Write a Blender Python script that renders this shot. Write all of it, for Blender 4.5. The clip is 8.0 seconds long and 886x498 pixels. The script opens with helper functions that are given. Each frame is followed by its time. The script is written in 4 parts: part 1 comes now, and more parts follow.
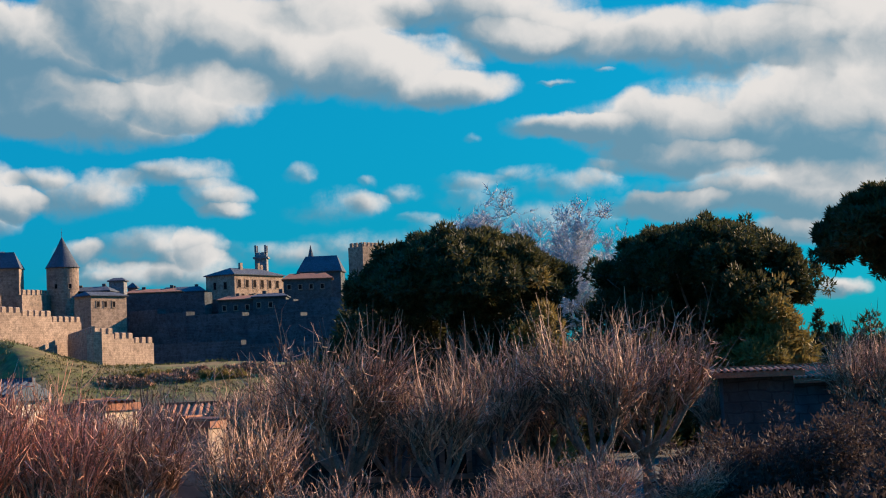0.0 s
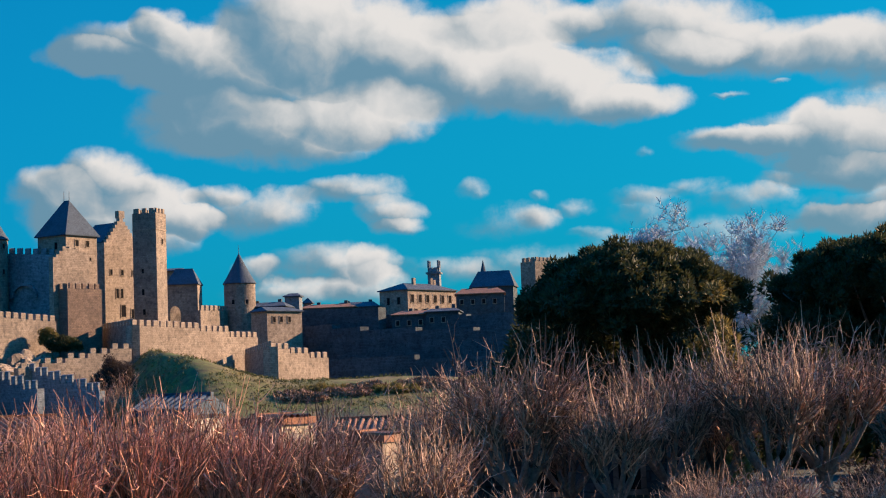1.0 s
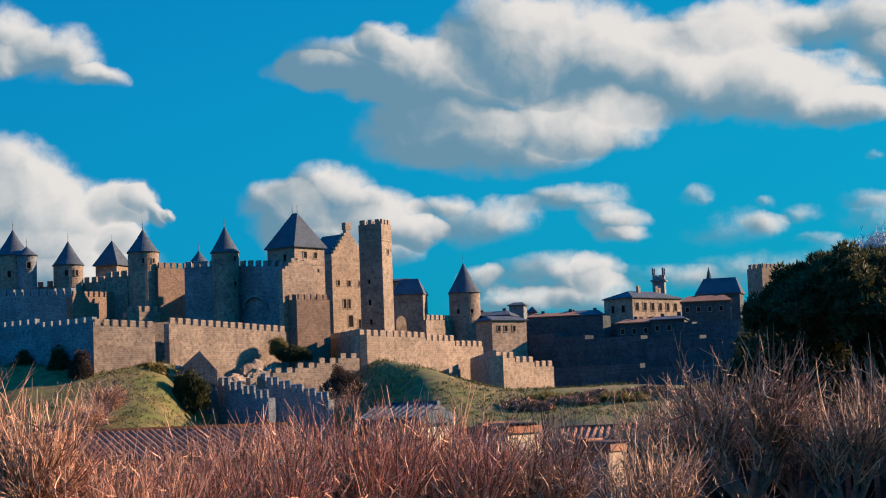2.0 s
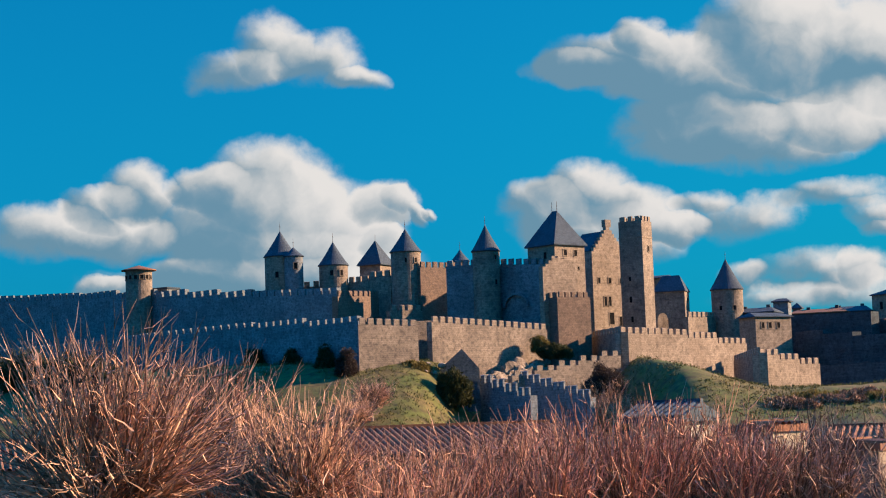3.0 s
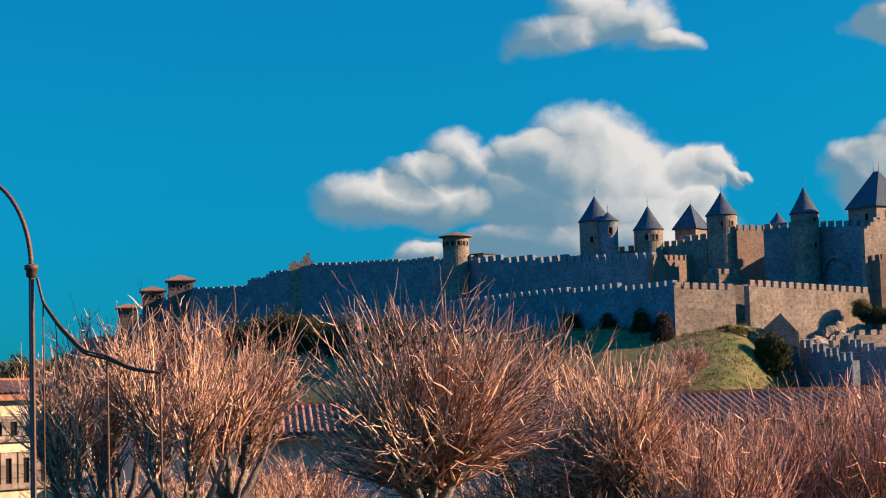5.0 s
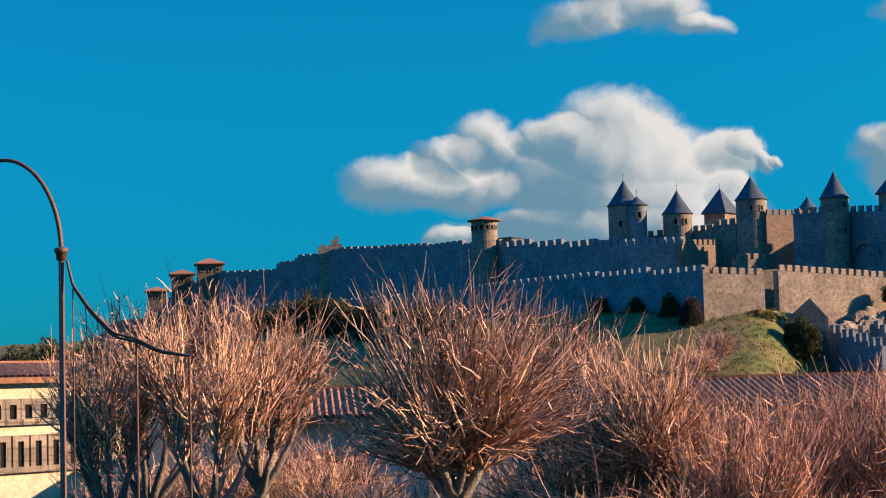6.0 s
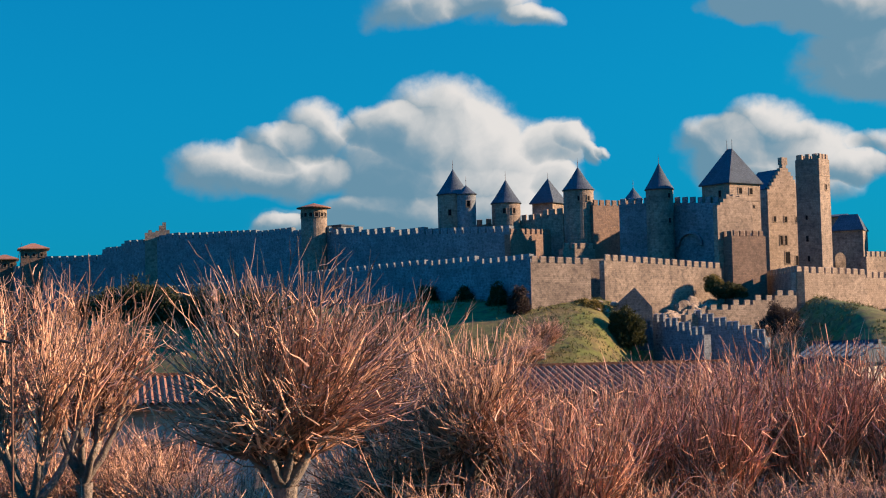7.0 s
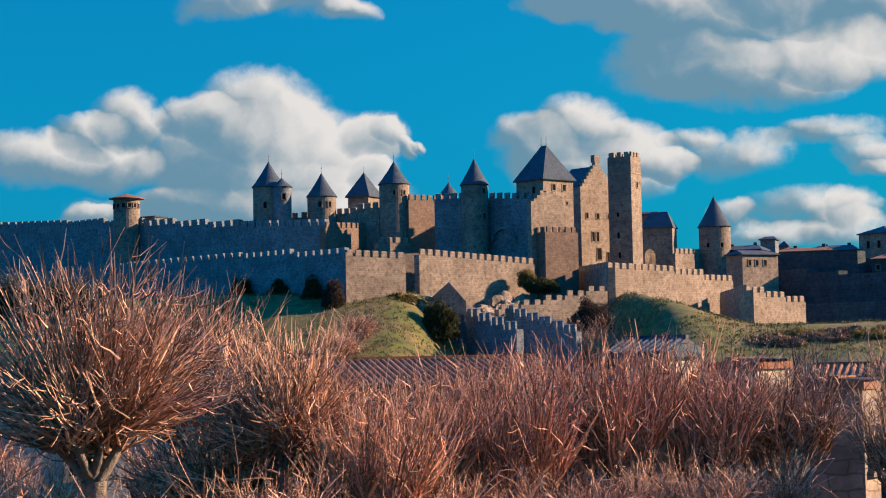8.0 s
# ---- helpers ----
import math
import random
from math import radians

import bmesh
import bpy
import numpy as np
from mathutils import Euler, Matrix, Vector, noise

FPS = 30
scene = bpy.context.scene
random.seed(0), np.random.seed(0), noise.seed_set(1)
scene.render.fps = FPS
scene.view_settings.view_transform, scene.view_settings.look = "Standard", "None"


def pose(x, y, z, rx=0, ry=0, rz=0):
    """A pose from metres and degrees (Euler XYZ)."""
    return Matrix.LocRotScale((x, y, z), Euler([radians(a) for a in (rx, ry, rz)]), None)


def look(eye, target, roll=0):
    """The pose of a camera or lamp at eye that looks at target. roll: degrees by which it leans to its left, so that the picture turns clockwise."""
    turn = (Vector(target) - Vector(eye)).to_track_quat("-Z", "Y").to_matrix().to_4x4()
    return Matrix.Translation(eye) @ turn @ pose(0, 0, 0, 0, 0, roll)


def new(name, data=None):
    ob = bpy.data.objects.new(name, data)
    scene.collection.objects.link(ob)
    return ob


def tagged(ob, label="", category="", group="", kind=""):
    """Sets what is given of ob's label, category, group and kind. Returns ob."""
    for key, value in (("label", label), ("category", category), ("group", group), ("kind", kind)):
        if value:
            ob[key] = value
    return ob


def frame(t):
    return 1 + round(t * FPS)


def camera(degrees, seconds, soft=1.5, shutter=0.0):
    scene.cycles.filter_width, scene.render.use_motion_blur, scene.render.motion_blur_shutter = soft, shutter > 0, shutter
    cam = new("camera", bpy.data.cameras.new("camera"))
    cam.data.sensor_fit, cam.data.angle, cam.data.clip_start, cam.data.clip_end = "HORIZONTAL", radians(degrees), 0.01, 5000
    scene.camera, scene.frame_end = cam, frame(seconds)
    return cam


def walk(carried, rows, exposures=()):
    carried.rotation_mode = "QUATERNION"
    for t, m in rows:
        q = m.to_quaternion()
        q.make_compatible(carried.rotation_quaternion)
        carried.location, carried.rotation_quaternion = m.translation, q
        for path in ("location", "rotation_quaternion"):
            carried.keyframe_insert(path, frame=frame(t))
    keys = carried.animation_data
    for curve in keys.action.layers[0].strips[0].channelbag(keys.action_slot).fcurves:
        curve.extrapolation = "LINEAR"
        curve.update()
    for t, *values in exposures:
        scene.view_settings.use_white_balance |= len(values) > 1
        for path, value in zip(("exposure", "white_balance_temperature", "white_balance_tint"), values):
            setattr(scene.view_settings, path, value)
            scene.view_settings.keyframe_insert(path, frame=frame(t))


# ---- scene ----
# The camera stands on a raised bank, five metres over the ground, and turns where it is.
cam = camera(28.1, 8.0, soft=1.1)
EYE = 5.0
ROWS = [
    (0.00, -17.37, 4.10, 2.25),
    (0.50, -14.68, 4.48, 2.10),
    (1.00, -11.79, 4.79, 2.11),
    (1.50, -8.35, 5.09, 1.97),
    (1.70, -6.98, 5.23, 2.09),
    (1.97, -4.78, 5.33, 2.14),
    (2.25, -2.58, 5.43, 2.14),
    (2.52, -0.38, 5.52, 2.11),
    (2.80, 1.82, 5.56, 2.07),
    (3.00, 3.91, 5.57, 2.00),
    (3.50, 7.62, 5.53, 2.00),
    (4.00, 9.57, 5.28, 2.00),
    (4.50, 12.22, 4.99, 1.76),
    (5.00, 14.09, 4.76, 1.71),
    (5.20, 14.60, 4.68, 1.62),
    (5.47, 15.08, 4.55, 1.58),
    (5.75, 15.24, 4.40, 1.54),
    (6.03, 14.93, 4.25, 1.50),
    (6.30, 14.04, 4.11, 1.46),
    (6.50, 12.99, 4.00, 1.50),
    (7.00, 9.46, 3.73, 1.40),
    (7.50, 5.83, 3.58, 1.10),
    (8.00, 3.46, 3.39, 1.17),
]
walk(cam, [(t, pose(0, 0, EYE, 90 + pitch, roll, yaw)) for t, yaw, pitch, roll in ROWS])

# ---- world: a clear winter sky with cumulus ----
SUN_AZ, SUN_EL = 76.0, 21.0
SKY_STRENGTH = 0.10
scene.view_settings.exposure = 1.55

world = bpy.data.worlds.new("sky")
scene.world = world
world.use_nodes = True


class Nodes:
    """Short hand for building a node tree."""

    def __init__(self, tree):
        self.tree = tree

    def add(self, kind, inputs=(), **settings):
        n = self.tree.nodes.new(kind)
        for k, v in settings.items():
            setattr(n, k, v)
        for k, v in dict(inputs).items():
            if isinstance(v, bpy.types.NodeSocket):
                self.tree.links.new(v, n.inputs[k])
            else:
                n.inputs[k].default_value = v
        return n

    def math(self, op, a, b=0.0, c=0.0, clamp=False):
        return self.add("ShaderNodeMath", {0: a, 1: b, 2: c}, operation=op, use_clamp=clamp).outputs[0]

    def noise(self, vector, scale, detail=4.0, rough=0.55):
        return self.add("ShaderNodeTexNoise", {"Vector": vector, "Scale": scale, "Detail": detail, "Roughness": rough})

    def ramp(self, value, lo, hi, a=0.0, b=1.0):
        return self.add("ShaderNodeMapRange", {"Value": value, "From Min": lo, "From Max": hi, "To Min": a, "To Max": b},
                        interpolation_type="SMOOTHSTEP").outputs["Result"]

    def mix(self, fac, a, b, blend="MIX"):
        n = self.add("ShaderNodeMix", data_type="RGBA", blend_type=blend)
        for i, v in ((0, fac), (6, a), (7, b)):
            if isinstance(v, bpy.types.NodeSocket):
                self.tree.links.new(v, n.inputs[i])
            else:
                n.inputs[i].default_value = v if i == 0 else (*v, 1.0)
        return n.outputs[2]


# each cloud: ellipses of (azimuth, elevation, half width, half height) in degrees
CLOUDS = [
    # long cumulus over the north walls
    [(-16.5, 6.4, 1.7, 0.9), (-14.1, 6.2, 1.7, 0.7), (-13.5, 7.8, 1.1, 0.9), (-14.8, 7.3, 1.1, 0.7), (-11.3, 7.8, 1.1, 0.7),
     (-9.3, 7.8, 2.1, 1.3), (-10.4, 6.6, 2.7, 1.3), (-7.7, 6.5, 2.4, 1.5), (-5.5, 7.2, 1.1, 0.7),
     (-4.5, 6.7, 0.3, 0.3), (-8.7, 5.2, 3.7, 1.0), (-10.7, 4.8, 4.2, 0.6), (-14.5, 4.7, 0.9, 0.4)],
    # small high cloud
    [(-9.2, 12.2, 1.3, 1.1), (-7.5, 11.8, 1.5, 1.0), (-10.3, 11.5, 1.6, 0.7), (-6.2, 11.1, 1.1, 0.4)],
    # the large cloud over the castle
    [(7.0, 12.1, 2.0, 1.6), (9.1, 11.7, 3.1, 1.8), (5.3, 10.8, 3.5, 1.6), (2.6, 11.3, 2.9, 1.1), (3.0, 12.2, 0.9, 0.7), (12.7, 10.6, 3.7, 1.6),
     (16.0, 9.8, 2.7, 1.2), (18.3, 9.1, 1.8, 0.6), (4.5, 9.1, 2.7, 1.0), (7.1, 8.6, 3.1, 1.1), (9.5, 9.2, 2.7, 1.0),
     (0.7, 11.1, 1.6, 0.6)],
    # behind the keep
    [(0.9, 7.3, 1.7, 1.1), (-0.5, 6.6, 1.4, 1.2), (2.8, 6.5, 1.6, 1.0), (1.5, 5.7, 2.7, 1.1), (3.9, 6.0, 1.1, 0.6),
     (-5.1, 7.3, 0.7, 0.5), (-5.6, 5.9, 0.7, 0.5), (-4.1, 6.7, 0.3, 0.2)],
    # strips to the right of the keep
    [(6.1, 6.2, 2.0, 0.8), (8.9, 6.7, 2.0, 0.5), (10.3, 6.0, 1.3, 0.5), (10.6, 5.5, 1.0, 0.3), (4.7, 6.9, 0.9, 0.4),
     (8.1, 4.4, 2.0, 0.7), (9.7, 4.3, 0.9, 0.7), (6.9, 3.5, 2.2, 0.5), (9.3, 3.6, 1.5, 0.7), (6.0, 4.3, 0.9, 0.5)],
    # small scraps
    [(12.9, 6.8, 0.7, 0.3), (14.2, 5.7, 1.7, 0.6), (15.2, 5.8, 0.7, 0.4), (18.6, 5.8, 1.4, 0.6), (20.1, 6.5, 1.1, 0.3), (18.5, 6.4, 1.1, 0.3),
     (21.8, 5.9, 1.8, 0.5), (16.7, 5.2, 0.7, 0.2), (15.2, 6.5, 0.4, 0.2), (16.4, 6.1, 0.7, 0.3), (18.7, 7.8, 0.3, 0.2), (21.2, 9.3, 0.7, 0.1),
     (23.1, 9.5, 0.4, 0.1), (22.7, 6.3, 0.8, 0.5), (17.5, 4.8, 1.1, 0.4), (11.8, 4.1, 1.6, 0.5), (14.5, 4.2, 2.4, 0.7), (20.8, 4.9, 2.9, 0.5)],
    # the bank of cloud in the south
    [(14.4, 12.0, 2.9, 1.0), (19.2, 11.7, 3.5, 1.0), (19.9, 10.6, 2.0, 0.7), (22.7, 10.6, 3.5, 1.0), (26.9, 10.3, 3.5, 1.1), (30.8, 10.8, 4.2, 1.5),
     (21.7, 7.9, 2.1, 0.5), (23.9, 7.8, 2.9, 1.0), (27.1, 7.8, 3.7, 1.6), (30.3, 7.8, 3.3, 2.0), (32.4, 8.2, 3.7, 2.9),
     (25.2, 6.7, 2.9, 0.6), (27.9, 5.5, 4.0, 0.9), (24.8, 5.2, 2.0, 0.5), (30.5, 5.1, 2.9, 1.1), (29.1, 4.1, 2.0, 0.5),
     (30.6, 6.2, 2.2, 0.9), (34.0, 4.9, 3.7, 1.8), (35.1, 9.5, 3.7, 2.2), (30.0, 2.3, 1.1, 0.3)],
]
k = Nodes(world.node_tree)
world.node_tree.nodes.clear()
coord = k.add("ShaderNodeTexCoord").outputs["Generated"]
sep = k.add("ShaderNodeSeparateXYZ", {0: coord})
az = k.math("MULTIPLY", k.math("ARCTAN2", sep.outputs[0], sep.outputs[1]), 180 / math.pi)
el = k.math("MULTIPLY", k.math("ARCSINE", sep.outputs[2]), 180 / math.pi)
flat = k.add("ShaderNodeCombineXYZ", {0: az, 1: el}).outputs[0]
# billows: the outline is bent by noise at three sizes
bent = flat
for scale, amount, detail in ((0.35, 1.5, 2.0), (1.3, 0.55, 4.0)):
    n = k.noise(flat, scale, detail).outputs["Color"]
    off = k.add("ShaderNodeVectorMath", {0: n, 1: (0.5, 0.5, 0.5)}, operation="SUBTRACT").outputs[0]
    off = k.add("ShaderNodeVectorMath", {0: off, 1: (amount, amount * 0.8, 0)}, operation="MULTIPLY").outputs[0]
    bent = k.add("ShaderNodeVectorMath", {0: bent, 1: off}, operation="ADD").outputs[0]
# the third number of the running vector gathers the cover of one ellipse after the other
run, lifted = bent, 0.0
for weight, grow, cloud in zip((1.0, 0.85, 1.0, 0.95, 0.68, 0.36, 0.92), (1.26, 1.14, 1.14, 1.12, 1.1, 1.2, 1.12), CLOUDS):
    for a, e, ra, re in cloud:
        ra, re = ra * grow, re * grow
        local = k.add("ShaderNodeVectorMath", {0: run, 1: (1 / ra, 1 / re, 0), 2: (-a / ra, -e / re, 0)}, operation="MULTIPLY_ADD").outputs[0]
        r2 = k.add("ShaderNodeVectorMath", {0: local, 1: local}, operation="DOT_PRODUCT").outputs["Value"]
        w = k.math("MULTIPLY_ADD", r2, -weight, weight, clamp=True)
        v = k.add("ShaderNodeVectorMath", {0: local, 1: (0.95, 1.0, 0)}, operation="DOT_PRODUCT").outputs["Value"]
        lifted = k.math("MULTIPLY_ADD", w, v, lifted)
        run = k.add("ShaderNodeVectorMath", {0: run, 1: k.add("ShaderNodeCombineXYZ", {2: w}).outputs[0]}, operation="ADD").outputs[0]
total = k.add("ShaderNodeSeparateXYZ", {0: run}).outputs[2]
fine = k.noise(flat, 1.1, 7.0, 0.6).outputs["Fac"]
ragged = k.math("MULTIPLY", k.math("SUBTRACT", fine, 0.5), k.math("MULTIPLY", k.math("MULTIPLY", total, 5.0, clamp=True), 0.85))
density = k.math("ADD", total, ragged)
cover = k.ramp(density, 0.03, 0.80)
height = k.math("DIVIDE", lifted, k.math("MAXIMUM", total, 0.05))
soft = k.noise(bent, 0.7, 5.0, 0.5).outputs["Fac"]
sunward = k.math("MULTIPLY", k.math("MULTIPLY", k.ramp(az, -3.0, 1.0), k.ramp(az, 3.0, 13.0, -0.22, 0.18)), k.ramp(el, 6.5, 9.5, 0.2, 1.0))
lit = k.ramp(k.math("ADD", k.math("ADD", height, sunward), k.math("MULTIPLY", k.math("SUBTRACT", soft, 0.5), 1.05)), -0.45, 0.62)
cloud_colour = k.mix(lit, (0.165, 0.280, 0.360), (0.78, 0.75, 0.725))
sky = k.add("ShaderNodeTexSky", sky_type="NISHITA", sun_disc=False, sun_elevation=radians(SUN_EL), sun_rotation=radians(SUN_AZ),
            altitude=100.0, air_density=1.0, dust_density=0.3, ozone_density=2.0).outputs[0]
# the film's grading turns the sky to cyan
sky = k.mix(1.0, sky, (0.012, 0.70, 1.03), "MULTIPLY")
even = k.math("MULTIPLY", k.ramp(el, -2.0, 16.0, 0.80, 1.22), k.math("MULTIPLY", k.ramp(el, 14.0, 50.0, 1.0, 2.1), k.ramp(az, -6.0, 20.0, 1.0, 0.84)))
green = k.math("MULTIPLY", even, k.math("MULTIPLY", k.math("MULTIPLY", k.ramp(el, -2.0, 10.0, 0.85, 1.0), k.ramp(el, 16.0, 55.0, 1.0, 1.9)), k.ramp(az, -8.0, 16.0, 1.0, 1.12)))
blue = k.math("MULTIPLY", k.math("MULTIPLY", even, k.ramp(el, -2.0, 12.0, 1.18, 1.0)), k.ramp(el, 16.0, 55.0, 1.0, 2.5))
sky = k.mix(1.0, sky, k.add("ShaderNodeCombineColor", {0: even, 1: green, 2: blue}).outputs[0], "MULTIPLY")
sky = k.mix(1.0, sky, (SKY_STRENGTH,) * 3, "MULTIPLY")
cover = k.math("MULTIPLY", cover, k.ramp(lit, 0.0, 0.45, 0.84, 1.0))
out = k.mix(cover, sky, cloud_colour)
back = k.add("ShaderNodeBackground", {"Color": out, "Strength": 0.345})
k.add("ShaderNodeOutputWorld", {"Surface": back.outputs[0]})

sun_lamp = bpy.data.lights.new("sun", "SUN")
sun_lamp.energy, sun_lamp.angle, sun_lamp.color = 5.0, radians(0.5), (1.0, 0.66, 0.42)
sun = new("sun", sun_lamp)
sun_dir = Vector((math.sin(radians(SUN_AZ)) * math.cos(radians(SUN_EL)), math.cos(radians(SUN_AZ)) * math.cos(radians(SUN_EL)), math.sin(radians(SUN_EL))))
sun.matrix_world = look(sun_dir * 100, (0, 0, 0))


# ---- materials ----
def material(name, colours, scales=(0.25, 2.5), rough=0.9, bump=0.3, bump_scale=4.0, metal=0.0, courses=None, spread=0.0, low=None, shine=0.3, thin=0.0):
    """Base colour from two sizes of noise between colours[0..2], relief from a third; courses: (width, height) of stones."""
    m = bpy.data.materials.new(name)
    m.use_nodes = True
    m.node_tree.nodes.clear()
    q = Nodes(m.node_tree)
    pos = q.add("ShaderNodeTexCoord").outputs["Object"]
    big = q.noise(pos, scales[0], 5.0, 0.6).outputs["Fac"]
    small = q.noise(pos, scales[1], 5.0, 0.65).outputs["Fac"]
    c = q.mix(q.ramp(big, 0.36, 0.64), colours[0], colours[1])
    c = q.mix(q.math("MULTIPLY", q.ramp(small, 0.42, 0.70), 0.8), c, colours[2])
    grit = q.ramp(q.noise(pos, scales[1] * 4.0, 4.0, 0.7).outputs["Fac"], 0.3, 0.7, 0.72, 1.22)
    c = q.mix(1.0, c, q.add("ShaderNodeCombineColor", {0: grit, 1: grit, 2: grit}).outputs[0], "MULTIPLY")
    relief = q.noise(pos, bump_scale, 6.0, 0.65).outputs["Fac"]
    if courses:
        s = q.add("ShaderNodeSeparateXYZ", {0: pos})
        along = q.math("ADD", q.math("MULTIPLY", s.outputs[0], 1.0), q.math("MULTIPLY", s.outputs[1], 0.8))
        flat2 = q.add("ShaderNodeCombineXYZ", {0: along, 1: s.outputs[2]}).outputs[0]
        sway = q.add("ShaderNodeVectorMath", {0: q.noise(pos, 0.8, 3.0).outputs["Color"], 1: (0.7, 0.45, 0.0)}, operation="MULTIPLY").outputs[0]
        flat2 = q.add("ShaderNodeVectorMath", {0: flat2, 1: sway}, operation="ADD").outputs[0]
        b = q.add("ShaderNodeTexBrick", {"Vector": flat2, "Color1": (1, 1, 1, 1), "Color2": (0.70, 0.70, 0.70, 1), "Mortar": (0.45, 0.45, 0.45, 1), "Scale": 1.0,
                                         "Mortar Size": 0.03, "Brick Width": courses[0], "Row Height": courses[1], "Bias": -0.2})
        c = q.mix(0.72, c, b.outputs["Color"], "MULTIPLY")
        relief = q.math("SUBTRACT", relief, q.math("MULTIPLY", b.outputs["Fac"], 0.6))
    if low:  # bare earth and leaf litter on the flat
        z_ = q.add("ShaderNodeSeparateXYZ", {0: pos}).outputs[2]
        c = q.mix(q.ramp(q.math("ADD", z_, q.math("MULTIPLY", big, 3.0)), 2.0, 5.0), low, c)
    if spread:
        rnd = q.add("ShaderNodeObjectInfo").outputs["Random"]
        isl = q.add("ShaderNodeNewGeometry").outputs["Random Per Island"]
        pick = q.math("FRACT", q.math("ADD", rnd, isl))
        if spread > 1.2:  # most twigs dull, a few pale
            pick = q.math("POWER", pick, 1.7)
            spread = spread * 1.25
        c = q.mix(1.0, c, q.add("ShaderNodeCombineColor", {i: q.math("ADD", max(0.3, 1 - spread / 2), q.math("MULTIPLY", pick, spread)) for i in range(3)}).outputs[0], "MULTIPLY")
    bp = q.add("ShaderNodeBump", {"Strength": bump, "Distance": 0.1, "Height": relief})
    p = q.add("ShaderNodeBsdfPrincipled", {"Base Color": c, "Roughness": rough, "Metallic": metal, "Specular IOR Level": shine, "Normal": bp.outputs[0]})
    surface = p.outputs[0]
    if thin:  # light passes through leaves and needles
        tr = q.add("ShaderNodeBsdfTranslucent", {"Color": c})
        surface = q.add("ShaderNodeMixShader", {0: thin, 1: surface, 2: tr.outputs[0]}).outputs[0]
    q.add("ShaderNodeOutputMaterial", {"Surface": surface})
    return m


STONE = material("limestone", ((0.312, 0.248, 0.190), (0.205, 0.163, 0.128), (0.090, 0.076, 0.064)), (0.16, 1.1), 0.92, 0.5, 2.5, courses=(0.9, 0.42))
STONE_PALE = material("pale_limestone", ((0.350, 0.276, 0.210), (0.262, 0.204, 0.155), (0.130, 0.103, 0.081)), (0.14, 1.0), 0.92, 0.4, 2.5, courses=(0.9, 0.42))
# limestone on unlit faces, the blue of the shade put into its colours
STONE_SHADE_BLUE = material("shade_blue_stone", ((0.232, 0.258, 0.276), (0.166, 0.188, 0.203), (0.075, 0.090, 0.101)), (0.2, 1.4), 0.95, 0.6, 2.5, courses=(0.8, 0.36))
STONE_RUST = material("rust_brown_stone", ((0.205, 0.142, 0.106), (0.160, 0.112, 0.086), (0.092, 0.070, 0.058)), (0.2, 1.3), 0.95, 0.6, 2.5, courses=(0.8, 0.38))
# the town's dark blue shade is put into this stone's colours
STONE_SHADE_DIM = material("shade_dim_stone", ((0.070, 0.094, 0.108), (0.050, 0.068, 0.079), (0.026, 0.036, 0.043)), (0.2, 0.9), 0.95, 0.6, 2.5, courses=(0.8, 0.38))
# near-black: shade of the arch recess and outbuilding put into the colour
STONE_SHADE_DARK = material("shade_dark_stone", ((0.050, 0.052, 0.054), (0.038, 0.040, 0.042), (0.024, 0.026, 0.028)), (0.3, 1.4), 0.95, 0.5, 2.5, courses=(0.8, 0.38))
SLATE = material("slate", ((0.063, 0.088, 0.118), (0.046, 0.064, 0.088), (0.084, 0.109, 0.129)), (0.3, 3.0), 0.85, 0.3, 6.0, courses=(0.4, 0.3), shine=0.12)
TILE = material("clay_tile", ((0.290, 0.125, 0.066), (0.225, 0.098, 0.055), (0.150, 0.080, 0.052)), (0.5, 3.0), 0.85, 0.4, 5.0, spread=0.5)
DARK = material("dark_opening", ((0.012, 0.012, 0.014), (0.018, 0.017, 0.016), (0.008, 0.008, 0.009)), (0.5, 3.0), 0.9, 0.1, shine=0.02)
RENDER_WALL = material("lime_render", ((0.518, 0.429, 0.298), (0.452, 0.370, 0.249), (0.352, 0.292, 0.210)), (0.2, 1.5), 0.9, 0.2, 6.0)
RENDER_GREY = material("grey_render", ((0.422, 0.385, 0.326), (0.364, 0.337, 0.289), (0.261, 0.245, 0.213)), (0.2, 1.5), 0.9, 0.2, 6.0)
GRASS = material("winter_grass", ((0.100, 0.118, 0.030), (0.165, 0.140, 0.052), (0.085, 0.066, 0.030)), (0.07, 0.7), 0.95, 0.8, 2.0)
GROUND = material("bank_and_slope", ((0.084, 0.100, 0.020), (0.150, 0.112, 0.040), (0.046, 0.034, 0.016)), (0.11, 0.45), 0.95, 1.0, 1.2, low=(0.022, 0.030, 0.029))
BARK = material("bark", ((0.242, 0.203, 0.167), (0.169, 0.143, 0.121), (0.085, 0.074, 0.068)), (1.5, 9.0), 0.9, 0.8, 14.0)
TWIG = material("red_brown_twigs", ((0.500, 0.292, 0.186), (0.400, 0.222, 0.142), (0.250, 0.140, 0.090)), (0.6, 6.0), 0.7, 0.1, spread=1.45)
TWIG_GREY = material("grey_brown_twigs", ((0.290, 0.162, 0.100), (0.210, 0.118, 0.076), (0.400, 0.290, 0.205)), (0.6, 6.0), 0.7, 0.1, spread=1.5)
TWIG_RED = material("deep_red_twigs", ((0.455, 0.214, 0.128), (0.365, 0.170, 0.106), (0.480, 0.320, 0.205)), (0.6, 6.0), 0.7, 0.1, spread=1.5)
TWIG_PALE = material("silver_twigs", ((0.519, 0.549, 0.571), (0.435, 0.453, 0.472), (0.352, 0.356, 0.362)), (0.6, 6.0), 0.7, 0.1, spread=0.5)
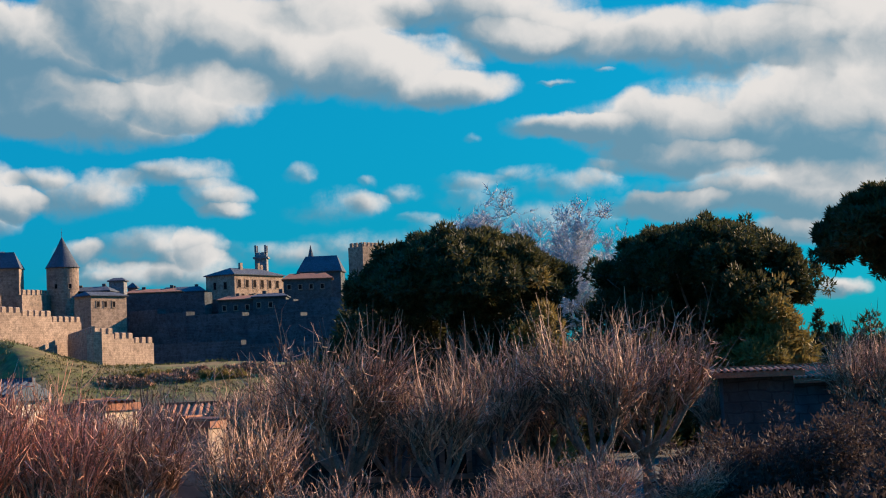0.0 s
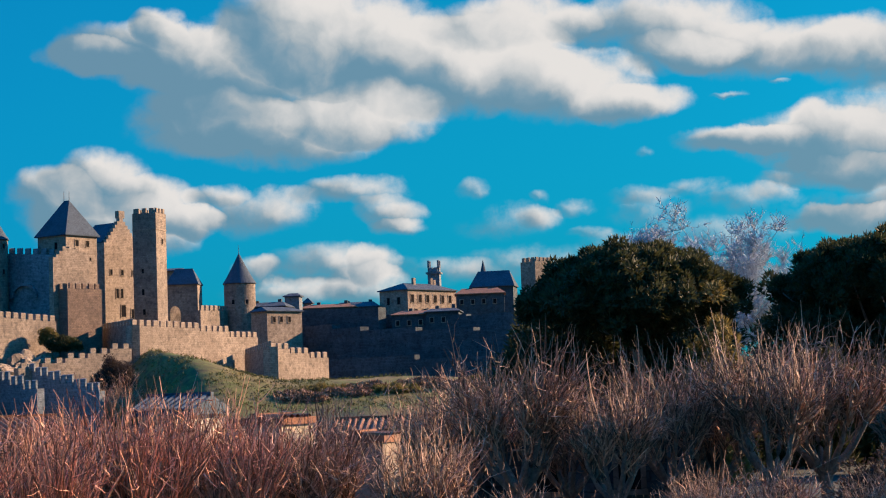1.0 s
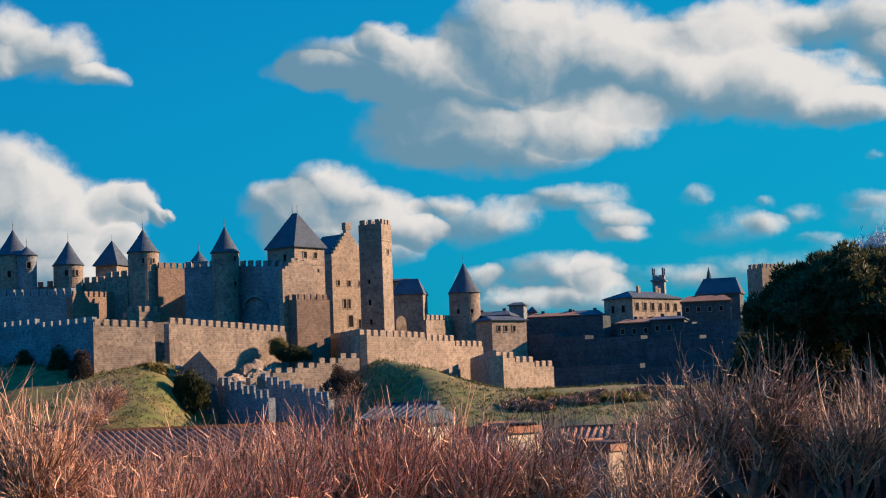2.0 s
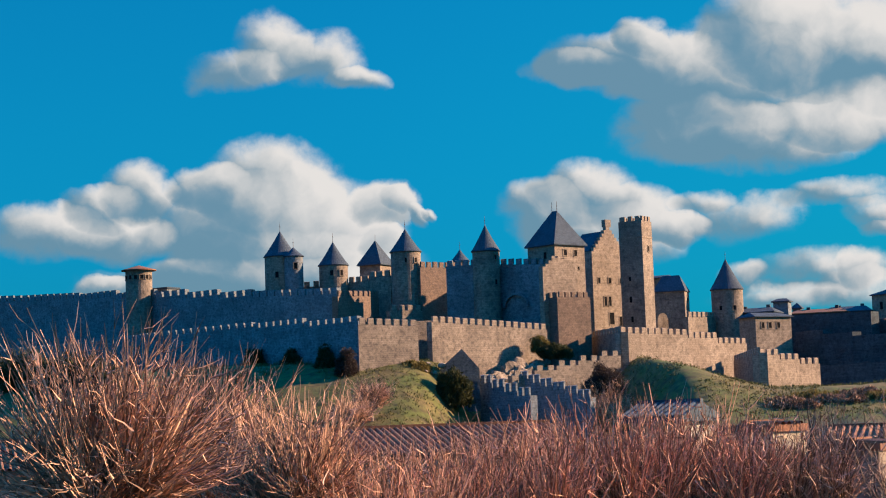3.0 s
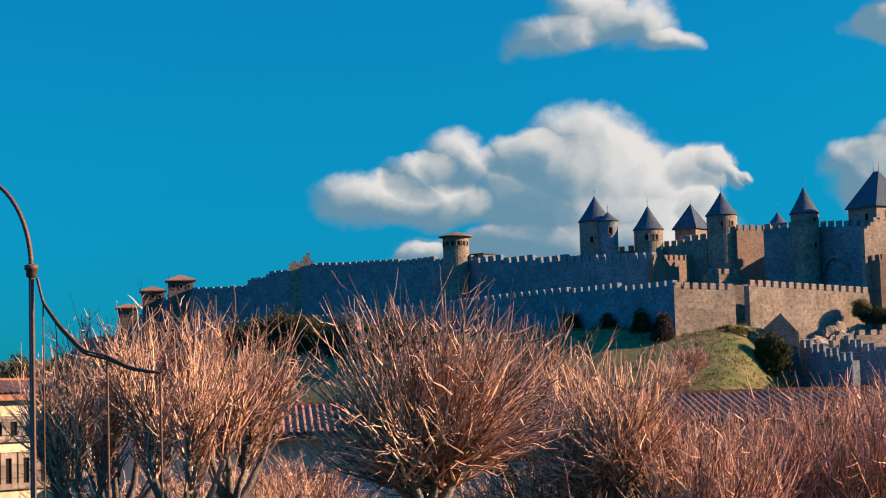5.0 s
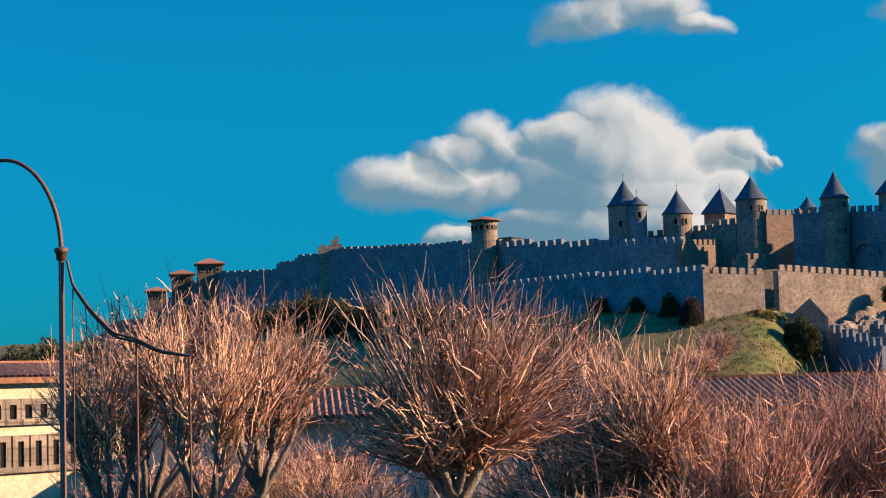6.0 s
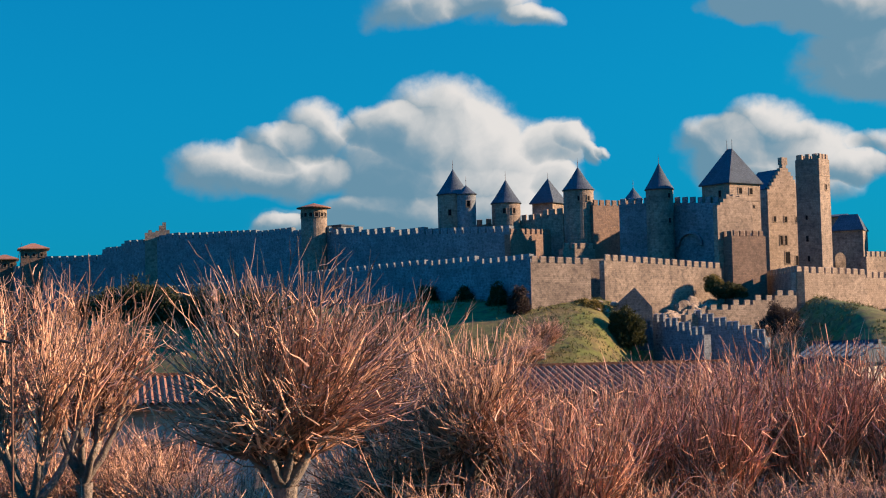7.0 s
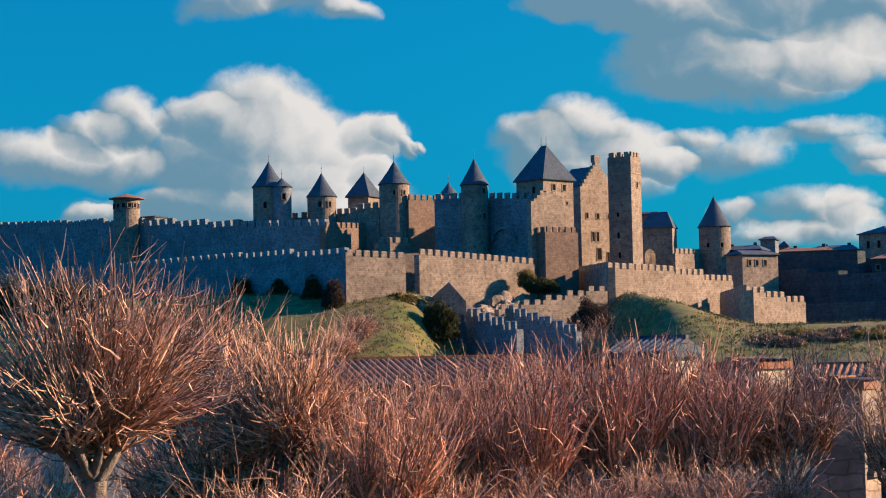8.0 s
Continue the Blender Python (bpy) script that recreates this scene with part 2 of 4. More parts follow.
LEAF_OLIVE = material("olive_leaves", ((0.171, 0.142, 0.043), (0.213, 0.160, 0.048), (0.128, 0.099, 0.033)), (0.4, 3.0), 0.7, 0.2, spread=0.6, thin=0.28)
LEAF_DEAD = material("dead_leaves", ((0.062, 0.045, 0.036), (0.047, 0.034, 0.028), (0.033, 0.026, 0.025)), (0.4, 3.0), 0.8, 0.2, spread=0.6, thin=0.28)
NEEDLE = material("pine_needles", ((0.046, 0.053, 0.018), (0.062, 0.062, 0.022), (0.029, 0.037, 0.015)), (0.4, 3.0), 0.7, 0.2, spread=0.6, thin=0.28)
IRON = material("rusted_iron", ((0.110, 0.060, 0.041), (0.150, 0.071, 0.045), (0.070, 0.044, 0.033)), (2.0, 12.0), 0.6, 0.2, 20.0, 0.3)


# ---- mesh helpers ----
def part(name, bm, mat, parent=None, label="", smooth=False):
    """Link a bmesh as one mesh object under a thing or a part."""
    me = bpy.data.meshes.new(name)
    bm.to_mesh(me)
    bm.free()
    me.materials.append(mat)
    if smooth:
        for f in me.polygons:
            f.use_smooth = True
    ob = new(name, me)
    ob.parent = parent
    if label:
        ob["label"] = label
    return ob


def thing(name, at, label, category, group="", kind="", turn=0.0):
    ob = new(name)
    ob.empty_display_size = 0.1
    ob.matrix_basis = pose(*at, 0, 0, turn)
    return tagged(ob, label, category, group, kind)


def prism(plan, z0, z1, bm=None, tops=None):
    """An upright prism on a plan; tops: a height for each corner."""
    bm = bm or bmesh.new()
    lo = [bm.verts.new((x, y, z0)) for x, y in plan]
    hi = [bm.verts.new((x, y, z1 if tops is None else tops[i])) for i, (x, y) in enumerate(plan)]
    n = len(plan)
    for i in range(n):
        bm.faces.new((lo[i], lo[(i + 1) % n], hi[(i + 1) % n], hi[i]))
    bm.faces.new(hi)
    bm.faces.new(lo[::-1])
    bmesh.ops.recalc_face_normals(bm, faces=bm.faces)
    return bm


def box(cx, cy, z0, sx, sy, sz, bm=None, turn=0.0):
    c, s = math.cos(radians(turn)), math.sin(radians(turn))
    plan = [(cx + a * c - b * s, cy + a * s + b * c) for a, b in ((-sx / 2, -sy / 2), (sx / 2, -sy / 2), (sx / 2, sy / 2), (-sx / 2, sy / 2))]
    return prism(plan, z0, z0 + sz, bm)


def lathe(profile, sides=32, bm=None, cx=0.0, cy=0.0):
    """A turned solid from (radius, height) pairs."""
    bm = bm or bmesh.new()
    rings = [[bm.verts.new((cx + r * math.cos(2 * math.pi * i / sides), cy + r * math.sin(2 * math.pi * i / sides), z)) for i in range(sides)] for r, z in profile]
    for a, b in zip(rings, rings[1:]):
        for i in range(sides):
            bm.faces.new((a[i], a[(i + 1) % sides], b[(i + 1) % sides], b[i]))
    bm.faces.new(rings[0][::-1])
    bm.faces.new(rings[-1])
    return bm


MERLON = {}


def merlon_mesh(width, depth, height, mat):
    """One merlon with a sloped coping, shared between its copies."""
    key = (round(width, 2), round(depth, 2), round(height, 2), mat.name)
    if key not in MERLON:
        bm = box(0, 0, 0, width, depth, height * 0.86)
        prism([(-width / 2, -depth / 2), (width / 2, -depth / 2), (width / 2, depth / 2), (-width / 2, depth / 2)], height * 0.86, height, bm,
              [height * 0.92, height * 0.92, height, height])
        me = bpy.data.meshes.new("merlon")
        bm.to_mesh(me)
        bm.free()
        MERLON[key] = me
    return MERLON[key]


def merlons(parent, a, b, mat, pitch=2.3, width=1.45, depth=0.6, height=1.5):
    """A row of merlons along the line from a to b (x, y, z), standing on it."""
    a, b = Vector(a), Vector(b)
    run = (b - a).to_2d().length
    n = max(1, round(run / pitch))
    me = merlon_mesh(width, depth, height, mat)
    if not me.materials:
        me.materials.append(mat)
    turn = math.degrees(math.atan2(b.y - a.y, b.x - a.x))
    for i in range(n):
        p = a.lerp(b, (i + 0.5) / n)
        ob = new("merlon", me)
        ob.parent = parent
        ob.matrix_basis = pose(p.x, p.y, p.z - 0.03 + random.uniform(-0.05, 0.05), 0, 0, turn + random.uniform(-1, 1))


def curtain(points, base, label, mat=STONE, thick=1.8, merlon=True, pitch=2.3, width=1.45, height=1.5, name="curtain_wall", deep=0.5):
    """A wall along points of (x, y, z of the wall walk), with merlons on its outer edge. The z of a point includes the merlons."""
    w = thing(name, (0, 0, 0), label, "castle wall", "walls of the citadel")
    for a, b in zip(points, points[1:]):
        a, b = Vector(a), Vector(b)
        drop = height if merlon else 0.0
        a.z, b.z = a.z - drop, b.z - drop
        d = (b - a).to_2d().normalized()
        nrm = Vector((d.y, -d.x))
        if nrm.dot(-(a.to_2d())) < 0:
            nrm = -nrm
        o, i = nrm * 0.0, -nrm * thick
        steps = 1 if abs(b.z - a.z) < 1.2 else max(1, int(abs(b.z - a.z) / 0.9))
        for s in range(steps):
            p, r = a.lerp(b, s / steps), a.lerp(b, (s + 1) / steps)
            zt = (p.z + r.z) / 2 if steps > 1 else None
            plan = [(p.x, p.y), (r.x, r.y), (r.x + i.x, r.y + i.y), (p.x + i.x, p.y + i.y)]
            part("wall_stretch", prism(plan, base, 0, None, [zt or p.z, zt or r.z, zt or r.z, zt or p.z]), mat, w)
            if merlon:
                e = -nrm * (deep / 2)
                pp, rr = Vector((p.x + e.x, p.y + e.y, zt or p.z)), Vector((r.x + e.x, r.y + e.y, zt or r.z))
                merlons(w, pp, rr, mat, pitch, width, deep, height)
    return w


def opening(parent, x, y, z, w, h, turn, name="window", arched=False):
    """An opening set on a wall face: a near-black block for its inner shade, with a stone surround."""
    c, s = math.cos(radians(turn)), math.sin(radians(turn))
    ob = part(name, box(x, y, z, w, 0.28, h, turn=turn), DARK, parent)
    bm = bmesh.new()
    for dx, ww, z0, hh in ((-w / 2 - 0.1, 0.2, z - 0.1, h + 0.3), (w / 2 + 0.1, 0.2, z - 0.1, h + 0.3)):
        box(x + dx * c, y + dx * s, z0, ww, 0.42, hh, bm, turn)
    box(x, y, z + h, w, 0.42, 0.2, bm, turn)
    box(x, y, z - 0.2, w + 0.5, 0.5, 0.2, bm, turn)
    part("window_surround", bm, STONE, ob)
    return ob


def round_tower(x, y, radius, base, eave, apex, label, mat=STONE, flare=0.35, slits=(), sides=36):
    t = thing("round_tower", (x, y, base), label, "tower", "cone-roofed towers")
    h = eave - base
    part("tower_body", lathe([(radius * 1.08, 0), (radius * 1.02, h * 0.2), (radius, h * 0.45), (radius, h), (radius * 0.9, h + 0.02)], sides), mat, t)
    rr = radius + flare
    a = apex - eave
    part("conical_roof", lathe([(rr * 0.97, h - 0.15), (rr, h), (rr * 0.78, h + a * 0.19), (rr * 0.40, h + a * 0.57), (0.07, h + a), (0.02, h + a + 0.05)], sides), SLATE, t, "blue-grey slate cone")
    part("finial", lathe([(0.06, h + a - 0.1), (0.05, h + a + 1.2), (0.16, h + a + 1.3), (0.04, h + a + 1.45), (0.02, h + a + 2.4)], 8), IRON, t)
    for ang, z, w, hh in slits:
        px, py = (radius - 0.12) * math.sin(radians(ang)), -(radius - 0.12) * math.cos(radians(ang))
        opening(t, px, py, z - base, w, hh, ang, "arrow_slit")
    return t


# ---- ground: one sheet to the horizon, with the citadel's hill ----
def smooth(a, b, v):
    v = min(1.0, max(0.0, (v - a) / (b - a)))
    return v * v * (3 - 2 * v)


def ground_height(x, y):
    """The flat river bank, then the hill that carries the walls, with a hollow below the barbican."""
    top = 19.0 - 9.0 * smooth(12, 50, x) - 2.0 * smooth(-120, -320, x)
    front = 340 + 0.22 * max(0, -x - 60) + 45 * math.exp(-((x + 2) / 23) ** 4)
    z = top * smooth(front, front + 60, y)
    z += 10.0 * smooth(455, 530, y) * smooth(-130, -40, x)
    z -= 14.0 * smooth(560, 900, y)
    z *= 1.0 - smooth(75, 165, x) * (1 - smooth(470, 560, y) * 0.6)
    if 250 < y < 520:
        z += 0.7 * noise.noise(Vector((x * 0.03, y * 0.03, 0))) + 0.28 * noise.noise(Vector((x * 0.12, y * 0.12, 3))) + 0.22 * noise.noise(Vector((x * 0.4, y * 0.4, 7)))
    return z


def build_ground():
    xs = [-4000, -1500, -700, -420, -360, -300, -240, -200, -170, -140, -120] + list(range(-100, 101, 2)) + [110, 125, 140, 160, 190, 230, 300, 420, 700, 1500, 4000]
    ys = [-4000, -800, -100, 0, 60, 120, 180, 240, 280] + [310, 320, 330] + list(range(336, 441, 2)) + list(range(445, 541, 6)) + [580, 640, 720, 900, 1500, 4500]
    verts = [(x, y, ground_height(x, y)) for y in ys for x in xs]
    n = len(xs)
    faces = [(j * n + i, j * n + i + 1, (j + 1) * n + i + 1, (j + 1) * n + i) for j in range(len(ys) - 1) for i in range(n - 1)]
    me = bpy.data.meshes.new("ground")
    me.from_pydata(verts, [], faces)
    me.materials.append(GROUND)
    for f in me.polygons:
        f.use_smooth = True
    tagged(new("ground", me), "grassy river bank rising to the castle hill", "ground", kind="structure")


build_ground()

# ---- the outer walls ----
WL = "long crenellated limestone curtain wall in shade"
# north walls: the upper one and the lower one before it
curtain([(-55.4, 440.0, 39.4), (-80.9, 462.0, 41.1), (-112.7, 487.0, 44.3), (-139.5, 507.0, 46.2), (-158.6, 520.0, 47.1)], 12, WL, STONE_SHADE_BLUE, thick=2.2, pitch=3.0, width=2.35, height=1.6, deep=1.5)
curtain([(-158.7, 520.0, 47.0), (-172.2, 528.0, 47.9), (-182.8, 532.0, 46.6), (-191.0, 536.0, 46.6), (-191.4, 536.3, 45.0), (-198.7, 540.0, 45.0), (-199.2, 540.3, 42.8), (-207.3, 543.0, 42.9), (-222.0, 547.0, 43.4), (-240.0, 558.0, 40.5), (-258.0, 572.0, 30.0), (-276.0, 580.0, 29.4), (-292.0, 590.0, 21.0), (-420.0, 660.0, 20.0)], 8, WL, STONE_SHADE_BLUE, thick=2.2, pitch=3.0, width=2.35, height=1.6, deep=1.5)
curtain([(-44.3, 386.0, 28.4), (-73.0, 416.0, 30.2), (-102.1, 440.0, 30.0), (-126.1, 457.0, 29.1), (-154.9, 474.0, 28.8), (-197.1, 498.0, 29.2)], 8, "lower crenellated outer wall in shade", STONE_SHADE_BLUE, thick=1.8, height=1.2, pitch=2.8, width=2.25, deep=1.25)
# lit west walls
curtain([(-54.9, 436.0, 38.4), (-46.4, 452.0, 39.1)], 18, "sunlit crenellated wall return of brown stone", STONE_RUST)
curtain([(-44.3, 386.0, 28.4), (-31.9, 395.0, 27.9)], 12, "sunlit crenellated outer wall of pale stone", STONE)
curtain([(-34.4, 407.0, 28.2), (-27.5, 411.0, 28.7)], 14, "short shaded return of the outer wall", STONE, merlon=False)
curtain([(-29.3, 402.0, 29.2), (-3.3, 427.0, 27.6)], 12, "long sunlit crenellated outer wall above rubble", STONE)
curtain([(6.0, 447.0, 26.1), (14.0, 418.0, 26.0)], 12, "shaded crenellated wall below the square tower", STONE)
curtain([(13.8, 418.0, 25.8), (30.8, 434.0, 25.4), (46.7, 452.0, 22.8)], 8, "sunlit crenellated outer wall on a grass slope", STONE_PALE)
curtain([(13.7, 416.0, 20.6), (-11.3, 398.0, 15.4)], 4, "stepped crenellated ramp wall", STONE, height=1.2, pitch=2.6)
curtain([(-18.6, 396.0, 15.6), (-7.1, 380.0, 11.3)], 0, "descending crenellated barbican wall in shade", STONE_SHADE_BLUE, height=1.9, pitch=2.5, width=1.5)
curtain([(-10.6, 402.0, 16.3), (5.7, 386.0, 10.5)], 0, "second descending barbican wall in shade", STONE_SHADE_BLUE, height=1.9, pitch=2.5, width=1.5)
# bastion at the foot of the slope
curtain([(42.5, 445.0, 18.9), (46.1, 420.0, 20.0), (62.4, 436.0, 16.8)], 4, "low crenellated bastion with a pointed corner", STONE_PALE, thick=2.0)

# ---- the castle ----
GL = "slender round limestone tower with a slate cone roof"
round_tower(*(-73.1, 462.0), 4.2, 30, 49.8, 56.6, GL, slits=((-5, 44, 0.9, 1.6), (50, 44, 0.9, 1.6)))
round_tower(*(-59.1, 462.0), 3.8, 30, 46.9, 53.2, GL, slits=((0, 44, 0.8, 1.4), (40, 44, 0.8, 1.4)))
round_tower(*(-39.3, 455.0), 3.9, 24, 49.0, 55.0, GL, slits=((45, 46, 0.7, 1.2), (5, 46, 0.5, 1.2)))
round_tower(*(-18.2, 447.5), 3.45, 24, 47.6, 54.3, GL, slits=((45, 45.3, 0.7, 1.2), (45, 39, 0.7, 1.2)))
round_tower(*(46.7, 498.0), 4.4, 16, 38.9, 47.5, GL, slits=((20, 33, 0.8, 1.2), (-30, 33, 0.8, 1.2)))
curtain([(-67.9, 465.0, 43.3), (-63.1, 466.0, 43.5)], 26, "short crenellated wall between two towers", STONE)
curtain([(-55.4, 462.0, 43.3), (-43.5, 456.0, 45.2)], 20, "rising crenellated castle wall in shade", STONE)
curtain([(-42.9, 446.0, 35.0), (-35.2, 452.0, 35.0)], 18, "low crenellated wall at a tower's foot", STONE)
curtain([(-35.4, 452.0, 46.2), (-25.0, 463.5, 46.6)], 18, "tall sunlit stretch of brown castle wall", STONE_RUST)
curtain([(-28.6, 449.5, 45.9), (-20.4, 447.0, 45.8)], 18, "tall castle curtain wall in shadow", STONE_SHADE_BLUE)
curtain([(-14.9, 449.0, 45.8), (-3.2, 441.0, 44.7)], 18, "tall shaded castle wall with a deep arch", STONE_SHADE_BLUE)
curtain([(34.6, 484.0, 32.5), (44.2, 497.0, 32.7)], 14, "sunlit crenellated wall beside a round tower", STONE)


def square_tower(x, y, sx, sy, turn, base, top, label, mat=STONE, merlon=True, name="square_tower", category="tower"):
    t = thing(name, (x, y, base), label, category, turn=turn)
    h = top - base - (1.4 if merlon else 0)
    part("tower_body", box(0, 0, 0, sx, sy, h), mat, t)
    if merlon:
        for a, b in (((-1, -1), (1, -1)), ((1, -1), (1, 1)), ((1, 1), (-1, 1)), ((-1, 1), (-1, -1))):
            merlons(t, (a[0] * (sx / 2 - 0.3), a[1] * (sy / 2 - 0.3), h), (b[0] * (sx / 2 - 0.3), b[1] * (sy / 2 - 0.3), h), mat, 1.9, 1.1, 0.55, 1.4)
    return t


def roof_on(parent, sx, sy, z, rise, ridge, over=0.4, mat=SLATE, name="hipped_roof", label="", thick=0.25):
    """A hipped roof with a ridge of the given length along x; ridge = sx + 2 * over makes plain gables."""
    a, b, r = sx / 2 + over, sy / 2 + over, ridge / 2
    bm = bmesh.new()
    lo = [bm.verts.new(p) for p in ((-a, -b, z), (a, -b, z), (a, b, z), (-a, b, z))]
    ed = [bm.verts.new(p) for p in ((-a, -b, z + thick), (a, -b, z + thick), (a, b, z + thick), (-a, b, z + thick))]
    top = [bm.verts.new((-r, 0, z + rise)), bm.verts.new((r, 0, z + rise))]
    bm.faces.new(lo[::-1])
    for i in range(4):
        bm.faces.new((lo[i], lo[(i + 1) % 4], ed[(i + 1) % 4], ed[i]))
    bm.faces.new((ed[0], ed[1], top[1], top[0]))
    bm.faces.new((ed[2], ed[3], top[0], top[1]))
    bm.faces.new((ed[1], ed[2], top[1]))
    bm.faces.new((ed[3], ed[0], top[0]))
    return part(name, bm, mat, parent, label)


def face_openings(parent, sx, sy, items):
    """Openings on a box's faces: (face, offset along it, height, width, tall); face f: front, r: right, l: left."""
    for face, off, z, w, h in items:
        x, y, turn = {"f": (off, -sy / 2 + 0.1, 0), "r": (sx / 2 - 0.1, off, 90), "l": (-sx / 2 + 0.1, off, -90)}[face]
        opening(parent, x, y, z, w, h, turn)


# watch tower, the tallest
pinte = square_tower(20.1, 455.0, 6.5, 6.0, -28, 16, 55.7, "tall square watch tower with a crenellated top", STONE)
face_openings(pinte, 6.5, 6.0, (("r", 0.5, 30.5, 0.8, 1.4), ("f", -0.6, 23, 0.6, 1.1), ("f", -0.6, 17.5, 0.7, 1.5), ("f", -0.4, 12.5, 0.7, 1.4)))
part("string_course", box(0, 0, 34.0, 6.7, 6.2, 0.3), STONE_PALE, pinte)
# keep
keep = square_tower(*(-0.4, 446.0), 9.8, 10.4, -46, 20, 47.8, "square keep with a steep hipped slate roof", STONE_PALE, False, "keep")
KH = 47.8 - 20
roof_on(keep, 9.8, 10.4, KH, 9.2, 1.8, 0.6, label="steep blue-grey slate roof")
face_openings(keep, 9.8, 10.4, (("r", -1.6, KH - 2.6, 1.1, 1.5), ("r", 2.0, KH - 2.6, 1.1, 1.5), ("r", -2.6, KH - 6.0, 0.6, 0.7), ("r", 0.2, KH - 6.0, 0.6, 0.7), ("r", 2.8, KH - 6.0, 0.6, 0.7),
                                 ("f", 1.5, KH - 3.2, 1.0, 1.6), ("r", -4.0, KH - 11.5, 1.2, 1.8), ("r", 1.4, KH - 17.0, 1.2, 1.6)))
part("string_course", box(0, 0, KH - 4.3, 10.0, 10.6, 0.3), STONE, keep)
for dx in (-0.9, 0.9):
    part("finial", lathe([(0.07, KH + 9.1), (0.05, KH + 11.2), (0.02, KH + 11.6)], 6, None, dx, 0), IRON, keep)
# ruined fore wall of the keep, with a broken top
fore = thing("ruined_wall", (*(-3.9, 430.0), 18), "broken pale stone wall leaning on the keep", "wall", turn=40)
bm = bmesh.new()
FZ = 28.2 - 18
for i in range(11):
    top = FZ + 13.0 + (1.2 * i if i < 4 else 4.2 - 0.25 * i) + random.uniform(-0.5, 0.5)
    box(0.45 + i * 1.0, 0.6, 0, 1.002, 1.6, top, bm)
part("wall_body", bm, STONE_PALE, fore)
# front tower
front = square_tower(*(1.3, 434.0), 10.2, 7.0, 38, 12, 35.4, "squat crenellated tower of brown stone", STONE_RUST)
# deep arch in the shaded wall, its shade put into a near-black back sheet
arch = thing("archway", (*(-10.9, 446.0), 30.1), "deep round-arched recess in a shaded wall", "arch", turn=-34)
bm = bmesh.new()
rim = [(3.2 * math.cos(math.pi * i / 12), 3.0 + 3.0 * math.sin(math.pi * i / 12)) for i in range(13)]
ring = [(p[0] * 1.22, 3.0 + (p[1] - 3.0) * 1.22) for p in rim]
for i in range(12):
    for q0, q1 in (((rim[i], rim[i + 1]), (ring[i + 1], ring[i])),):
        v = [bm.verts.new((x, -0.5, z)) for x, z in (*q0, *q1)] + [bm.verts.new((x, 0.8, z)) for x, z in (*q0, *q1)]
        bm.faces.new(v[:4])
        for j in range(4):
            bm.faces.new((v[j], v[(j + 1) % 4], v[4 + (j + 1) % 4], v[4 + j]))
bmesh.ops.recalc_face_normals(bm, faces=bm.faces)
part("arch_ring", bm, STONE_SHADE_BLUE, arch)
bm = bmesh.new()
v = [bm.verts.new((x, 0.3, z)) for x, z in ((3.2, -2.0), *rim, (-3.2, -2.0))]
bm.faces.new(v)
bmesh.ops.solidify(bm, geom=bm.faces[:], thickness=0.4)
part("recess", bm, STONE_SHADE_DARK, arch)
# pillar beside the second tower
pil = thing("stone_pillar", (*(-16.1, 446.0), 20), "narrow round-topped stone pillar", "pillar")
part("shaft", lathe([(0.95, 0), (0.9, 10), (0.8, 34.7 - 20.6), (0.3, 35.4 - 20)], 16), STONE, pil)

# gabled hall
HX, HY = (13.1, 463.0)
HB = 18.0
hall = thing("gabled_hall", (HX, HY, HB), "tall pale stone hall with a crow-stepped gable", "building", turn=42)
HE = 47.7 - HB
HT = 54.3 - HB
bm = box(0, 4.5, 0, 11.6, 9, HE)
steps = 7
for i in range(steps):
    wdt = 11.6 * (1 - (i + 0.6) / (steps + 0.4))
    box(0.3, 0.6, HE + (HT - HE) * i / steps, wdt, 1.2, (HT - HE) / steps + 0.02, bm)
part("hall_body", bm, STONE_PALE, hall)
part("chimney", box(0.6, 0.8, HT, 2.0, 1.4, 56.2 - HB - HT), STONE, hall)
rf = roof_on(hall, 8.4, 11.4, HE - 0.02, HT - HE - 1.0, 8.4, 0.0, SLATE, "gable_roof", "dark slate roof")
rf.matrix_basis = pose(0, 5.3, 0, 0, 0, 90)
for off, z, w, h in ((-3.6, HE - 8.3, 0.8, 1.4), (0.2, HE - 8.3, 0.9, 1.4), (4.2, HE - 8.3, 0.9, 1.4), (-1.6, HE - 14.2, 0.9, 2.4), (0.0, HE - 14.2, 0.9, 2.4), (0.4, HE - 19.0, 1.6, 3.0),
                     (3.6, HE - 19.6, 0.9, 2.6), (5.0, HE - 19.6, 0.7, 2.6), (1.4, HE - 25.5, 1.9, 2.8)):
    opening(hall, off, 0.1, z, w, h, 0)
# shaded wall between keep and hall
curtain([(6.8, 470.0, 50.8), (10.5, 463.0, 48.7)], 18, "narrow shaded wall between keep and hall", STONE, merlon=False)
# house beside the watch tower
HZ = 38.4 - 16
house = square_tower(*(31.0, 493.0), 8.5, 7.2, -14, 16, 38.4, "dark stone house under a slate roof", STONE, False, "castle_house", "building")
roof_on(house, 8.5, 7.2, HZ, 4.7, 4.8, 0.3)
face_openings(house, 8.5, 7.2, (("r", 0.4, HZ - 2.6, 0.7, 1.5), ("f", -1.0, HZ - 9.0, 1.0, 1.6)))
slab = thing("lean_to_roof", (*(29.0, 505.0), 44.2 - 14), "flat slate-roofed block behind the tower", "building", turn=-20)
part("block", box(0, 0, 0, 6, 5, 13), STONE, slab)
roof_on(slab, 6, 5, 13, 1.0, 5.0, 0.6)
nook = thing("round_gable", (*(27.0, 470.0), 20), "small sunlit round-topped gable wall", "wall", turn=45)
bm = bmesh.new()
